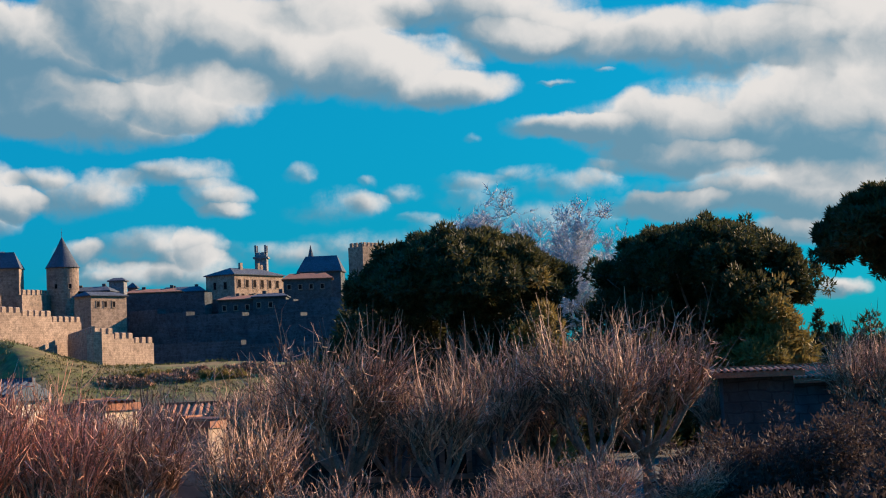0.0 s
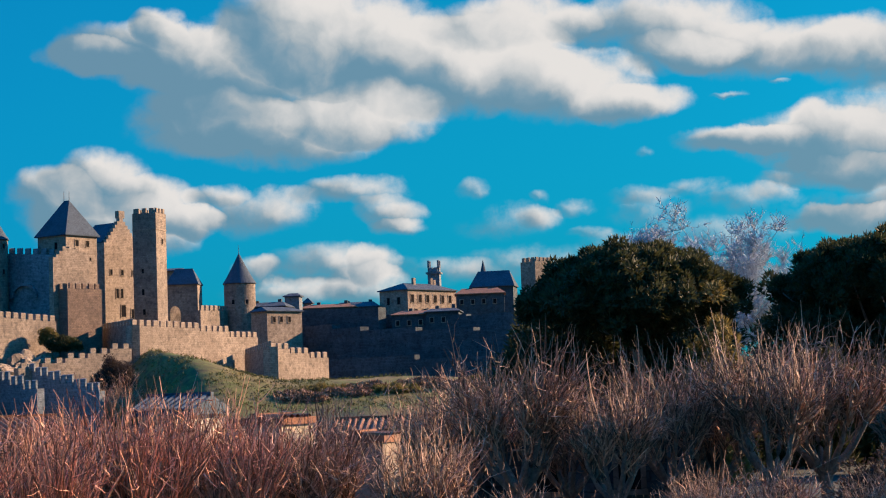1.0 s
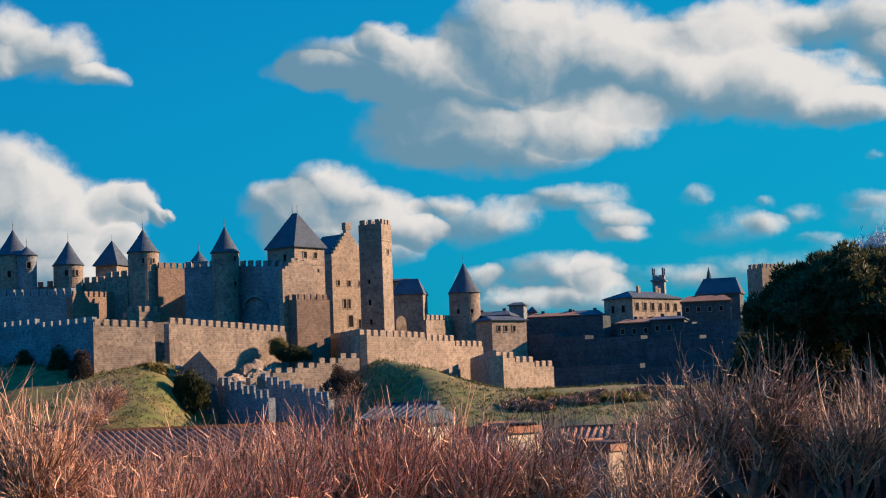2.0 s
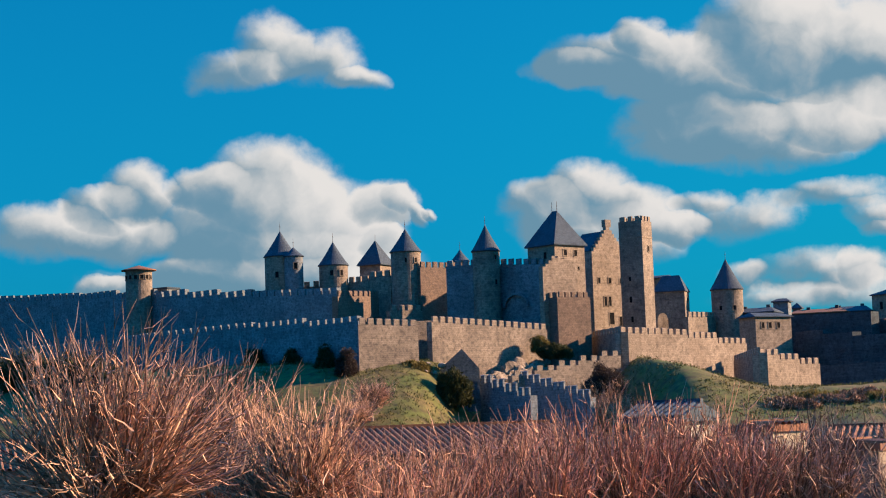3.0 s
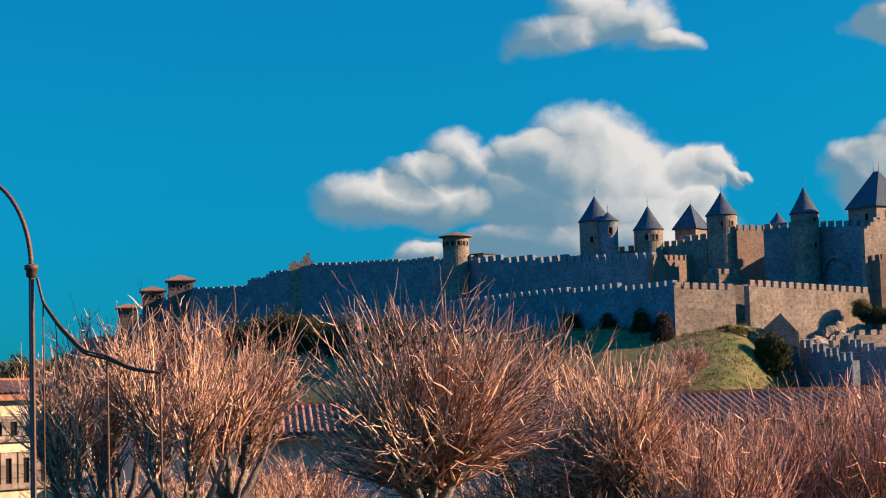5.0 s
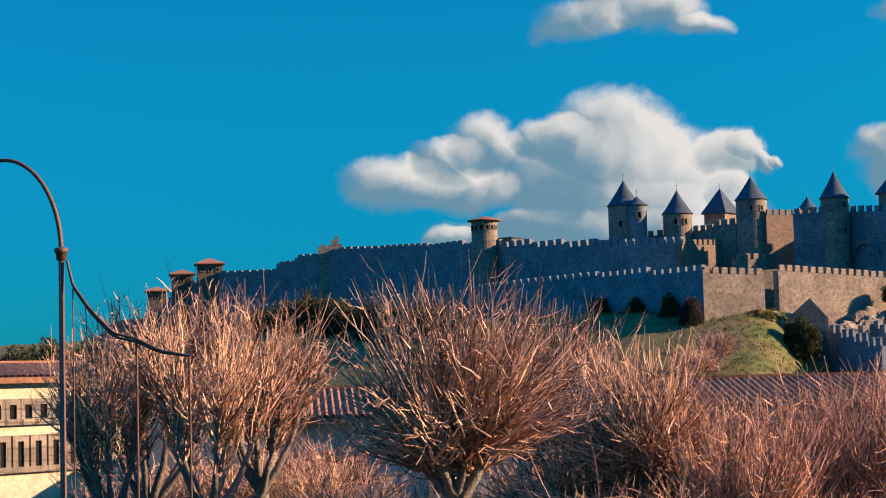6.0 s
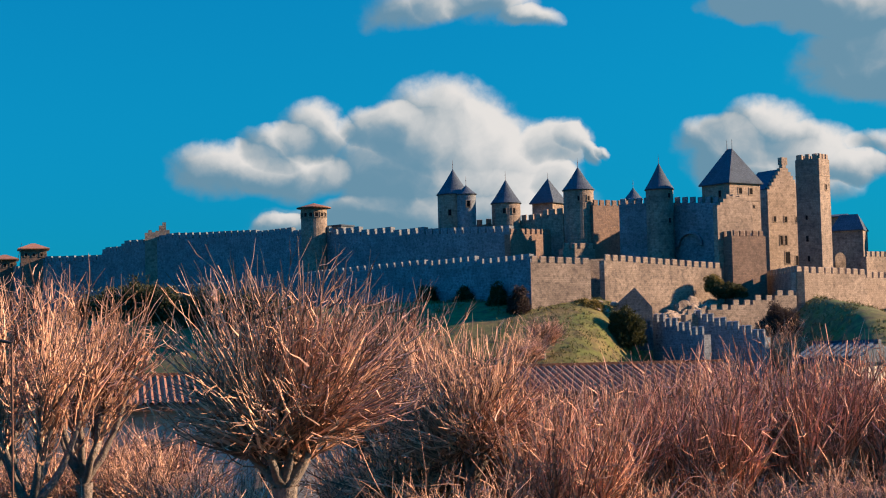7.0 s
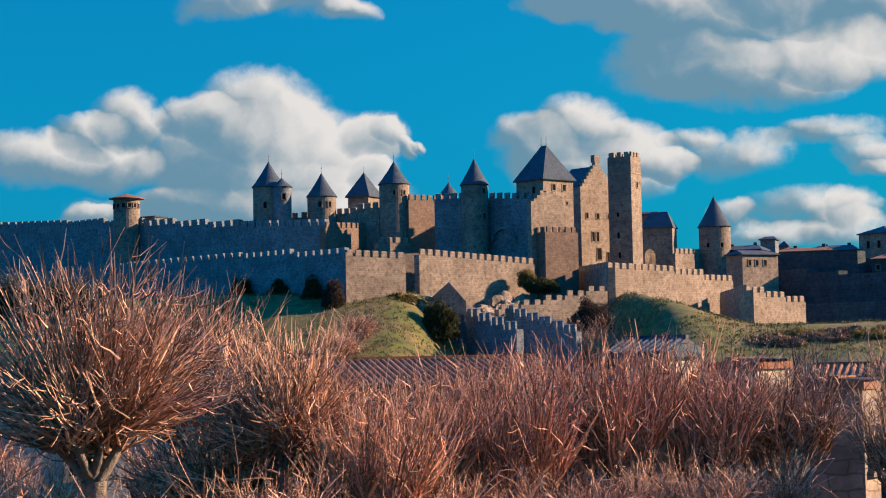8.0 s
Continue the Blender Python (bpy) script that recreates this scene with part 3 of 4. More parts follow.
gz = 29.6 - 20
v = [bm.verts.new((x, 0, z)) for x, z in ((2.1, 0), *((2.1 * math.cos(math.pi * i / 10), gz + 1.9 * math.sin(math.pi * i / 10)) for i in range(11)), (-2.1, 0))]
bm.faces.new(v)
bmesh.ops.solidify(bm, geom=bm.faces[:], thickness=0.9)
bmesh.ops.recalc_face_normals(bm, faces=bm.faces)
part("gable_wall", bm, STONE_PALE, nook)

# second lobe of the northern tower
lobe = round_tower(*(-69.2, 459.0), 2.5, 30, 49.5, 51.9, "lower round tower joined to a taller one", STONE_SHADE_BLUE, slits=((20, 46, 0.9, 1.6),))
# square tower with a pyramid roof behind the wall
pyr = square_tower(*(-49.2, 475.0), 6.4, 6.4, -25, 26, 47.5, "square tower with a pyramid slate roof", STONE, False)
roof_on(pyr, 6.4, 6.4, 47.5 - 26, 54.5 - 47.5, 0.05, 0.6)
part("finial", lathe([(0.07, 54.2 - 26), (0.03, 56.1 - 26)], 6), IRON, pyr)
far = round_tower(*(-28.8, 520.0), 2.6, 20, 51.9, 55.4, "far turret with a small slate cone")

# ---- the north towers with tiled roofs ----
def tiled_tower(x, y, radius, base, eave, rise, label):
    t = thing("tiled_tower", (x, y, base), label, "tower", "tile-roofed towers")
    h = eave - base
    part("tower_body", lathe([(radius * 1.05, 0), (radius, h * 0.4), (radius, h)], 32), STONE, t)
    part("tiled_roof", lathe([(radius + 0.2, h - 0.1), (radius + 1.2, h - 0.1), (radius + 1.2, h + 0.15), (0.3, h + rise), (0.05, h + rise + 0.1)], 32), TILE, t, "flat clay-tiled cone")
    for i in range(7):
        ang = -75 + i * 25
        opening(t, (radius - 0.12) * math.sin(radians(ang)), -(radius - 0.12) * math.cos(radians(ang)), h - 2.6, 0.9, 1.1, ang)
    return t


tiled_tower(*(-117.4, 488.0), 3.7, 26, 50.1, 1.4, "round stone tower with a flat tiled roof")


def hipped_tower(x, y, size, turn, base, eave, rise, label):
    """A square tower under a low tiled roof with deep eaves, a band of small windows below them."""
    t = thing("hipped_tower", (x, y, base), label, "tower", "tile-roofed towers", turn=turn)
    h = eave - base
    part("tower_body", box(0, 0, 0, size, size, h), STONE_RUST, t)
    part("cornice", box(0, 0, h - 0.35, size + 0.5, size + 0.5, 0.35), STONE, t)
    roof_on(t, size, size, h, rise, 1.2, 1.0, TILE, "tiled_roof", "low clay-tiled hipped roof", 0.3)
    face_openings(t, size, size, tuple((f, o * size, h - 2.4, 0.8, 1.1) for f in "fr" for o in (-0.3, 0.0, 0.3)))
    return t


hipped_tower(-227.0, 550.0, 8.2, 24, 18, 45.7, 2.2, "square stone tower with a low tiled roof")
hipped_tower(-240.4, 558.0, 7.2, 24, 14, 43.2, 1.9, "lower square stone tower with a tiled roof")
hipped_tower(-256.0, 572.0, 6.6, 24, 8, 38.7, 1.8, "square stone tower end with a tiled roof")
block = thing("wall_house", (*(-111.0, 492.0), 26), "low dark flat-roofed house behind the wall", "building", turn=-30)
part("house_body", box(0, 0, 0, 6.2, 5, 44.8 - 26), STONE_SHADE_BLUE, block)
part("flat_roof", box(0, 0, 44.8 - 26, 6.8, 5.6, 0.45), SLATE, block)
ruin = thing("ruined_turret", (*(-178.1, 531.0), 28), "sunlit broken stub of a turret", "ruin", turn=20)
rz = 47.9 - 28
for i, hh in enumerate((0.4, 1.2, 0.5, 1.0, 2.6, 3.6, 1.2)):
    part("block", box(-3.4 + i * 1.1, 0, 0, 1.102, 1.6, rz + hh), STONE_PALE, ruin)

# ---- the old town to the south ----
def town_house(x, y, sx, sy, turn, base, eave, rise, label, mat=STONE, roof=TILE, ridge=None, windows=(), chimneys=(), name="town_house"):
    t = thing(name, (x, y, base), label, "house", "houses", turn=turn)
    h = eave - base
    part("house_body", box(0, 0, 0, sx, sy, h), mat, t)
    roof_on(t, sx, sy, h, rise, sx * 0.6 if ridge is None else ridge, 0.5, roof, "roof")
    face_openings(t, sx, sy, windows)
    for cx, cy, hh in chimneys:
        part("chimney", box(cx, cy, h + rise * 0.3, 1.0, 0.8, hh), mat, t)
    return t


PZ = 36.5
town_house(*(101.1, 515.0), 22.0, 11, 38, 20, PZ, 2.4, "large pale mansion with a low tiled roof", STONE_PALE, SLATE, 13,
           tuple(("f", -9 + i * 3.4, PZ - 20 - 3.6, 1.3, 2.2) for i in range(6)) + tuple(("f", -7.5 + i * 3.6, PZ - 20 - 7.6, 1.2, 2.0) for i in range(5)) + (("l", 2, PZ - 20 - 4, 1.1, 2), ("l", -2, PZ - 20 - 4, 1.1, 2)),
           ((-3, -1, 3.2), (6, 0, 3.4), (8.5, 1, 3.0)), "mansion")
bel = square_tower(*(109.3, 530.0), 3.6, 3.6, -20, 20, 44.7, "tall belfry with an open crenellated top", STONE_SHADE_BLUE, True)
bh = 44.7 - 20
part("cornice", box(0, 0, bh - 2.0, 4.6, 4.6, 0.5), STONE_SHADE_BLUE, bel)
for a in (-1, 1):
    for b in (-1, 1):
        part("corner_post", box(a * 1.5, b * 1.5, bh - 0.1, 0.6, 0.6, 2.2), STONE_SHADE_BLUE, bel)
spire = thing("church_spire", (*(131.8, 560.0), 24), "slim dark church spire", "spire")
sz = 43.4 - 24
part("tower_base", box(0, 0, 0, 3.4, 3.4, sz), STONE_SHADE_BLUE, spire)
part("spire_cone", lathe([(1.5, sz), (1.1, sz + 1.2), (0.05, 49.1 - 24)], 8), SLATE, spire)
sq = square_tower(*(144.4, 540.0), 7.6, 6.5, 30, 20, 47.9, "broad sunlit square tower with a broken top", STONE, True)
town_house(*(62.7, 505.0), 4.2, 4.2, -20, 20, 35.2, 1.1, "small dark square tower house", STONE_SHADE_BLUE, SLATE)
town_house(*(68.8, 520.0), 2.4, 2.4, -20, 22, 34.0, 1.8, "tiny pointed turret under slate", STONE_SHADE_BLUE, SLATE, 0.05)
LZ = 29.7
town_house(*(54.8, 480.0), 12, 7, 32, 14, LZ, 1.4, "low sunlit house with small windows", STONE_PALE, SLATE, 10,
           (("f", -3.6, LZ - 14 - 2.9, 0.9, 1.5), ("f", -1.2, LZ - 14 - 2.9, 0.9, 1.5), ("f", 1.6, LZ - 14 - 2.9, 0.9, 1.5)))
for px_, (hx, hy), hw, hz, rise, lab in (
        (0, (54.3, 500.0), 13, 32.0, 1.6, "dark slate-roofed house in shade"),
        (1, (74.1, 512.0), 16, 31.9, 1.4, "long dark house roof in shade"),
        (2, (82.7, 515.0), 13, 32.1, 1.8, "shaded house with a low roof"),
        (3, (95.4, 482.0), 15, 27.9, 1.4, "shaded house below the mansion"),
        (4, (100.9, 478.0), 9, 28.3, 1.2, "small shaded house below the mansion"),
        (5, (117.7, 505.0), 14, 34.5, 2.0, "shaded house beside the church"),
        (6, (128.0, 530.0), 13, 38.1, 5.2, "broad dark roof beside the spire")):
    town_house(hx, hy, hw, 9, -22 + 4 * (px_ % 3), 12, hz, rise, lab, STONE_SHADE_DIM, (SLATE, TILE)[px_ % 2], hw * 0.75,
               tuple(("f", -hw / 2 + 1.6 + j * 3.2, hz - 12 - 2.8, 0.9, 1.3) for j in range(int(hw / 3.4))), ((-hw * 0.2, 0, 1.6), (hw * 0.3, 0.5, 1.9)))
# walls filling the dark mass below the roofs, their shade held in the colour
curtain([(63.8, 490.0, 26.6), (76.1, 470.0, 24.1), (113.7, 430.0, 21.3), (145.6, 410.0, 17.6)], 0, "high stone rampart in full shade", STONE_SHADE_DIM, thick=3, merlon=False)
curtain([(58.9, 500.0, 31.3), (69.2, 492.0, 30.8), (82.9, 480.0, 30.4)], 0, "row of old house backs in shade", STONE_SHADE_DIM, thick=4, merlon=False)
curtain([(83.2, 488.0, 29.1), (105.4, 470.0, 26.8), (119.2, 450.0, 27.4)], 0, "terrace wall below the mansion in shade", STONE_SHADE_DIM, thick=3, merlon=False)
curtain([(62.8, 462.0, 16.5), (105.4, 410.0, 14.1), (138.3, 390.0, 11.7)], 0, "lower terrace wall in shade", STONE_SHADE_DIM, thick=2, merlon=False)


# ---- vegetation ----
def tubes(points, radii, sides=3):
    """A mesh of tapering tubes: points (T, N, 3), radii (T, N)."""
    points, radii = np.asarray(points, float), np.asarray(radii, float)
    t, n = radii.shape
    along = np.gradient(points, axis=1)
    along /= np.linalg.norm(along, axis=2, keepdims=True) + 1e-9
    ref = np.where(np.abs(along[..., 2:3]) > 0.9, np.array([1.0, 0, 0]), np.array([0, 0, 1.0]))
    u = np.cross(along, ref)
    u /= np.linalg.norm(u, axis=2, keepdims=True) + 1e-9
    v = np.cross(along, u)
    ang = np.arange(sides) * 2 * np.pi / sides
    ring = points[:, :, None] + radii[:, :, None, None] * (u[:, :, None] * np.cos(ang)[None, None, :, None] + v[:, :, None] * np.sin(ang)[None, None, :, None])
    idx = np.arange(t * n * sides).reshape(t, n, sides)
    a, b = idx[:, :-1], idx[:, 1:]
    quads = np.stack([a, np.roll(a, -1, 2), np.roll(b, -1, 2), b], -1).reshape(-1, 4)
    return ring.reshape(-1, 3), quads


def mesh_of(name, verts, faces, mat, smooth_faces=False):
    me = bpy.data.meshes.new(name)
    me.from_pydata(verts.tolist(), [], faces.tolist())
    me.materials.append(mat)
    if smooth_faces:
        me.polygons.foreach_set("use_smooth", [True] * len(me.polygons))
    return me


def shoots(rng, origin, direction, length, radius, count_n=6, bend=0.12, lift=0.10, kink=0.0):
    """Slightly bent shoots from origins along directions; lengths and radii are arrays."""
    t = len(length)
    s = np.linspace(0, 1, count_n)
    side = rng.normal(0, 1, (t, 3)) * bend
    side2 = rng.normal(0, 1, (t, 3)) * bend * 0.4
    p = origin[:, None] + length[:, None, None] * (direction[:, None] * s[None, :, None] + side[:, None] * (s ** 2)[None, :, None]
                                                    + side2[:, None] * np.sin(s * 7)[None, :, None] + np.array([0, 0, 1.0]) * lift * (s ** 2)[None, :, None])
    p[:, 1:] += np.cumsum(rng.normal(0, 1, (t, count_n - 1, 3)), 1) * length[:, None, None] * kink
    r = radius[:, None] * (1 - 0.8 * s)[None]
    return p, r


def pollard_parts(seed, height, heads, reach, per_head, length, fan, twig_mat, thick=1.0, fork=0.66, bend=0.14, side=1.5, along=(0.62, 0.18, 0.12, 0.08), scatter=0.32):
    """Trunk, limbs with knotted heads, and the shoots of a pollarded tree."""
    rng = np.random.default_rng(seed)
    base_h = height * fork * rng.uniform(0.93, 1.07)
    ts = np.linspace(0, 1, 7)
    wob = np.cumsum(rng.normal(0, 0.03, (7, 2)), 0)
    trunk = np.stack([wob[:, 0], wob[:, 1], ts * base_h], 1)
    tv, tf = tubes(trunk[None], (np.interp(ts, [0, 0.1, 0.9, 1], [0.30, 0.22, 0.17, 0.24]) * thick)[None], 10)
    out = {"trunk": mesh_of("trunk", tv, tf, BARK, True), "limbs": []}
    ends, dirs = [], []
    for i in range(heads):
        a = 2 * math.pi * (i + rng.uniform(-0.3, 0.3)) / heads
        rr = reach * rng.uniform(0.5, 1.0)
        end = np.array([math.cos(a) * rr, math.sin(a) * rr, height + rng.uniform(-0.35, 0.25)])
        s = np.linspace(0, 1, 9)
        p = trunk[-1][None] * (1 - s)[:, None] + end[None] * s[:, None]
        p[:, :2] += (end[:2] - trunk[-1][:2]) * (np.sin(s * math.pi) * 0.18)[:, None]
        p += np.cumsum(rng.normal(0, 0.02, (9, 3)), 0)
        r = np.interp(s, [0, 0.5, 0.86, 0.95, 1], [0.12, 0.075, 0.07, 0.13, 0.05]) * thick
        lv, lf = tubes(p[None], r[None], 8)
        out["limbs"].append(mesh_of("limb", lv, lf, BARK, True))
        for f in (1.0, 0.9, 0.75, 0.55):
            ends.append(p[int(f * 8)])
            dirs.append(np.array([math.cos(a), math.sin(a), 0.0]))
    ends, dirs = np.array(ends), np.array(dirs)
    n = per_head * heads
    w = np.tile(along, heads)
    pick = rng.choice(len(ends), n, p=w / w.sum())
    tilt = rng.uniform(0, 1, n) ** 0.8 * fan
    az_ = rng.uniform(0, 2 * np.pi, n)
    d = np.stack([np.sin(tilt) * np.cos(az_), np.sin(tilt) * np.sin(az_), np.cos(tilt)], 1) + dirs[pick] * 0.35 * np.sin(fan)
    d /= np.linalg.norm(d, axis=1, keepdims=True)
    ln = length * rng.uniform(0.5, 1.0, n) * (1 - 0.25 * tilt / max(fan, 0.1))
    p1, r1 = shoots(rng, ends[pick] + rng.normal(0, 0.05, (n, 3)), d, ln, (rng.uniform(0.015, 0.033, n) + (rng.uniform(0, 1, n) < 0.2) * rng.uniform(0.010, 0.026, n)) * thick, 8, bend, 0.12, 0.011)
    # side twigs
    m = int(n * side)
    par = rng.integers(0, n, m)
    at = rng.integers(1, 7, m)
    o = p1[par, at]
    d2 = d[par] + rng.normal(0, scatter * 1.25, (m, 3)) * np.where(rng.uniform(0, 1, m) < 0.25, 1.9, 1.0)[:, None]
    d2 /= np.linalg.norm(d2, axis=1, keepdims=True)
    p2, r2_ = shoots(rng, o, d2, length * rng.uniform(0.06, 0.26, m), rng.uniform(0.010, 0.021, m) * thick, 4, min(bend, 0.2), 0.12, 0.03)
    v1, f1 = tubes(p1, r1)
    v2, f2 = tubes(p2, r2_)
    out["twigs"] = mesh_of("crown", np.concatenate([v1, v2]), np.concatenate([f1, f2 + len(v1)]), twig_mat)
    return out


def pollard(parts, x, y, turn, scale, label, group="pollarded trees", z=0.0):
    t = thing("pollarded_tree", (x, y, z), label, "tree", group, turn=turn)
    t.scale = (scale,) * 3
    for nm, me in [("trunk", parts["trunk"])] + [("limb", l) for l in parts["limbs"]] + [("crown", parts["twigs"])]:
        ob = new(nm, me)
        ob.parent = t
    return t


WIDE = pollard_parts(3, 3.75, 9, 0.85, 96, 3.1, 1.4, TWIG, 0.95, 0.84, 0.07, 3.4, (0.55, 0.25, 0.14, 0.06), 0.4)
UPRIGHT = [pollard_parts(10 + i, 4.2, 7, 1.2, 54, 2.3, 0.75, TWIG, 0.85, 0.42, 0.09, 3.6, (0.48, 0.22, 0.17, 0.13), 0.5) for i in range(3)]
RED = [pollard_parts(20 + i, 2.4, 8, 1.2, 42, 3.0, 0.60, TWIG_RED, 0.95, 0.6, 0.06, 3.6, (0.4, 0.25, 0.2, 0.15), 0.5) for i in range(3)]
GREY = [pollard_parts(30 + i, 3.5, 9, 1.4, 38, 2.9, 0.85, TWIG_GREY, 1.05, 0.42, 0.10, 4.2, (0.38, 0.27, 0.2, 0.15), 0.5) for i in range(3)]

LOW_GREY = [pollard_parts(50 + i, 1.9, 8, 1.1, 45, 1.7, 1.3, TWIG_GREY, 0.9, 0.4, 0.38, 4.0, (0.3, 0.3, 0.2, 0.2)) for i in range(2)]
LOW = [pollard_parts(40 + i, 1.9, 8, 1.0, 48, 1.9, 1.25, TWIG, 0.9, 0.4, 0.36, 4.0, (0.3, 0.3, 0.2, 0.2)) for i in range(2)]

pollard(WIDE, *(-7.8, 30.0), 20, 1.0, "bare pollarded tree with a wide fan of red-brown shoots")
pollard(WIDE, *(-5.8, 38.0), 50, 5.9 / 7.0, "bare pollarded tree with dense brown shoots")
pollard(WIDE, *(-8.5, 41.0), 140, 0.98, "bare pollarded tree behind a larger one")
for i, (px, py) in enumerate(((-18.2, 38.0), (-18.5, 41.0), (-15.8, 38.0), (-16.4, 43.0))):
    pollard(UPRIGHT[i % 3], px, py, 40 + 77 * i, (1.02, 1.17, 1.1, 1.18, 1.05)[i], "sunlit bare pollarded tree with upright limbs")
for i, (px, py, sc) in enumerate(((*(-3.7, 37.0), 0.78), (*(-2.9, 40.0), 0.84), (*(-2.1, 45.0), 0.86), (*(-0.7, 41.0), 0.88), (*(0.3, 46.0), 0.95),
                                  (*(1.4, 43.0), 0.93), (*(2.9, 47.0), 0.95), (*(3.8, 44.0), 0.92))):
    pollard(RED[i % 3], px, py, 25 + 61 * i, sc * 1.1, "bare pollarded tree with deep red shoots")
for i, (px, py, sc) in enumerate(((*(4.3, 62.0), 0.85), (*(8.0, 60.0), 0.8), (*(11.3, 58.0), 0.85), (*(13.5, 61.0), 0.98), (*(14.1, 56.0), 1.12), (*(16.9, 60.0), 0.92),
                                  (*(17.2, 55.0), 0.9), (*(19.8, 58.0), 1.06), (*(22.8, 61.0), 1.0), (*(22.7, 56.0), 1.12), (*(25.7, 58.0), 1.18),
                                  (*(31.8, 64.0), 0.8), (*(39.6, 66.0), 1.1))):
    pollard(GREY[i % 3], px, py, 15 + 83 * i, sc, "bare pollarded tree with grey-brown upright shoots")
for i, (px, py, sc) in enumerate(((*(9.4, 40.0), 0.8), (*(11.8, 44.0), 0.6), (*(14.9, 44.0), 0.6), (16.6, 46.0, 0.7), (13.4, 45.0, 0.6), (19.3, 47.0, 0.8), (17.6, 48.0, 0.75),
                                  (*(18.0, 44.0), 0.6), (*(21.8, 46.0), 0.7))):
    pollard(LOW_GREY[i % 2], px, py, 47 * i, sc, "low coppiced bush of grey-brown shoots", "coppiced bushes")
for i, (px, py, sc) in enumerate(((*(-21.3, 45.0), 0.8), (*(-20.3, 47.0), 0.85), (*(-18.3, 46.0), 0.85), (*(-18.0, 49.0), 0.95), (*(-16.8, 50.0), 0.9), (*(-7.1, 39.0), 1.15), (*(-5.0, 40.0), 1.2), (*(-4.7, 44.0), 1.15), (*(-3.1, 47.0), 1.0), (*(-16.1, 46.0), 0.85), (*(-13.6, 42.0), 0.8), (*(-8.1, 40.0), 0.9), (*(-6.6, 44.0), 0.95), (*(-1.5, 50.0), 0.7), (-1.8, 52.0, 0.85), (0.9, 53.0, 0.8), (2.6, 54.0, 0.85), (5.2, 42.0, 0.65), (-10.8, 37.0, 0.8), (-9.6, 45.0, 0.9), (-2.6, 38.0, 0.7), (-0.9, 39.0, 0.65), (0.9, 39.5, 0.65), (2.4, 41.0, 0.7), (3.6, 40.0, 0.65), (-3.6, 34.0, 0.6), (-9.1, 28.6, 0.7), (-6.5, 28.8, 0.72), (-5.2, 33.0, 0.8), (-10.3, 31.0, 0.75))):
    pollard(LOW[i % 2], px, py, 33 * i, sc, "low coppiced bush of bare brown shoots", "coppiced bushes")


def needle_mesh(rng, centres, radius, per, size, mat, name="crown", up=0.0):
    """Tufts of small blades round many centres."""
    n = len(centres) * per
    c = np.repeat(centres, per, 0)
    d = rng.normal(0, 1, (n, 3))
    d /= np.linalg.norm(d, axis=1, keepdims=True)
    r = np.repeat(radius, per)
    p = c + d * (r * rng.uniform(0.45, 1.0, n) ** 0.5)[:, None]
    q = d + rng.normal(0, 0.5, (n, 3)) + np.array([0, 0, up])
    q /= np.linalg.norm(q, axis=1, keepdims=True)
    s = np.cross(q, rng.normal(0, 1, (n, 3)))
    s /= np.linalg.norm(s, axis=1, keepdims=True)
    ln = size * rng.uniform(0.6, 1.3, n)[:, None]
    verts = np.stack([p - s * ln * 0.2, p + s * ln * 0.2, p + q * ln], 1).reshape(-1, 3)
    faces = np.arange(n * 3).reshape(-1, 3)
    return mesh_of(name, verts, faces, mat)


def stone_pine(seed, x, y, radius, low, top, label, lean=0.0):
    """An umbrella pine: trunk, spreading limbs and a domed crown of needle tufts."""
    rng = np.random.default_rng(seed)
    t = thing("stone_pine", (x, y, 0), label, "tree", "umbrella pines")
    s = np.linspace(0, 1, 8)
    fork = low + (top - low) * 0.12
    trunk = np.stack([np.sin(s * 3) * 0.25 + lean * s, np.cos(s * 2) * 0.2 - 0.2, s * fork], 1)
    v, f = tubes(trunk[None], np.interp(s, [0, 1], [0.38, 0.26])[None], 10)
    new("trunk", mesh_of("trunk", v, f, BARK, True)).parent = t
    for i in range(11):
        a = 2 * math.pi * i / 11 + rng.uniform(-0.2, 0.2)
        rr = radius * rng.uniform(0.35, 0.85)
        end = np.array([math.cos(a) * rr + lean, math.sin(a) * rr, low + (top - low) * rng.uniform(0.35, 0.7)])
        p = trunk[-1] * (1 - s)[:, None] + end * s[:, None]
        p[:, 2] += -np.sin(s * math.pi) * 0.4
        v, f = tubes(p[None], np.interp(s, [0, 1], [0.16, 0.04])[None], 6)
        new("limb", mesh_of("limb", v, f, BARK, True)).parent = t
    n = 200
    a = rng.uniform(0, 2 * np.pi, n)
    u = rng.uniform(0, 1, n) ** 0.5
    hump = 1 + 0.10 * np.sin(a * 3 + seed) + 0.07 * np.sin(a * 7 + 1)
    rr = radius * u * hump * 0.88
    dome = np.sqrt(np.clip(1 - u ** 2.6, 0, 1))
    zt = low + (top - low) * (0.40 + 0.52 * dome)
    zb = low + (top - low) * (0.05 + 0.30 * u)
    k_ = np.where(rng.uniform(0, 1, n) < 0.55, rng.uniform(0.88, 1.0, n), rng.uniform(0.0, 0.86, n))
    clump = np.stack([rr * np.cos(a) + lean, rr * np.sin(a), zb + (zt - zb) * k_ + rng.normal(0, 0.1, n)], 1)
    size_ = rng.uniform(0.45, 1.0, n) * radius / 6.5
    c = np.repeat(clump, 8, 0) + rng.normal(0, 1, (n * 8, 3)) * np.repeat(size_, 8)[:, None] * np.array([0.55, 0.55, 0.34])
    rad = rng.uniform(0.28, 0.5, n * 8) * radius / 6.5
    new("crown", needle_mesh(rng, c, rad, 110, 0.30, NEEDLE, up=0.5)).parent = t
    return t


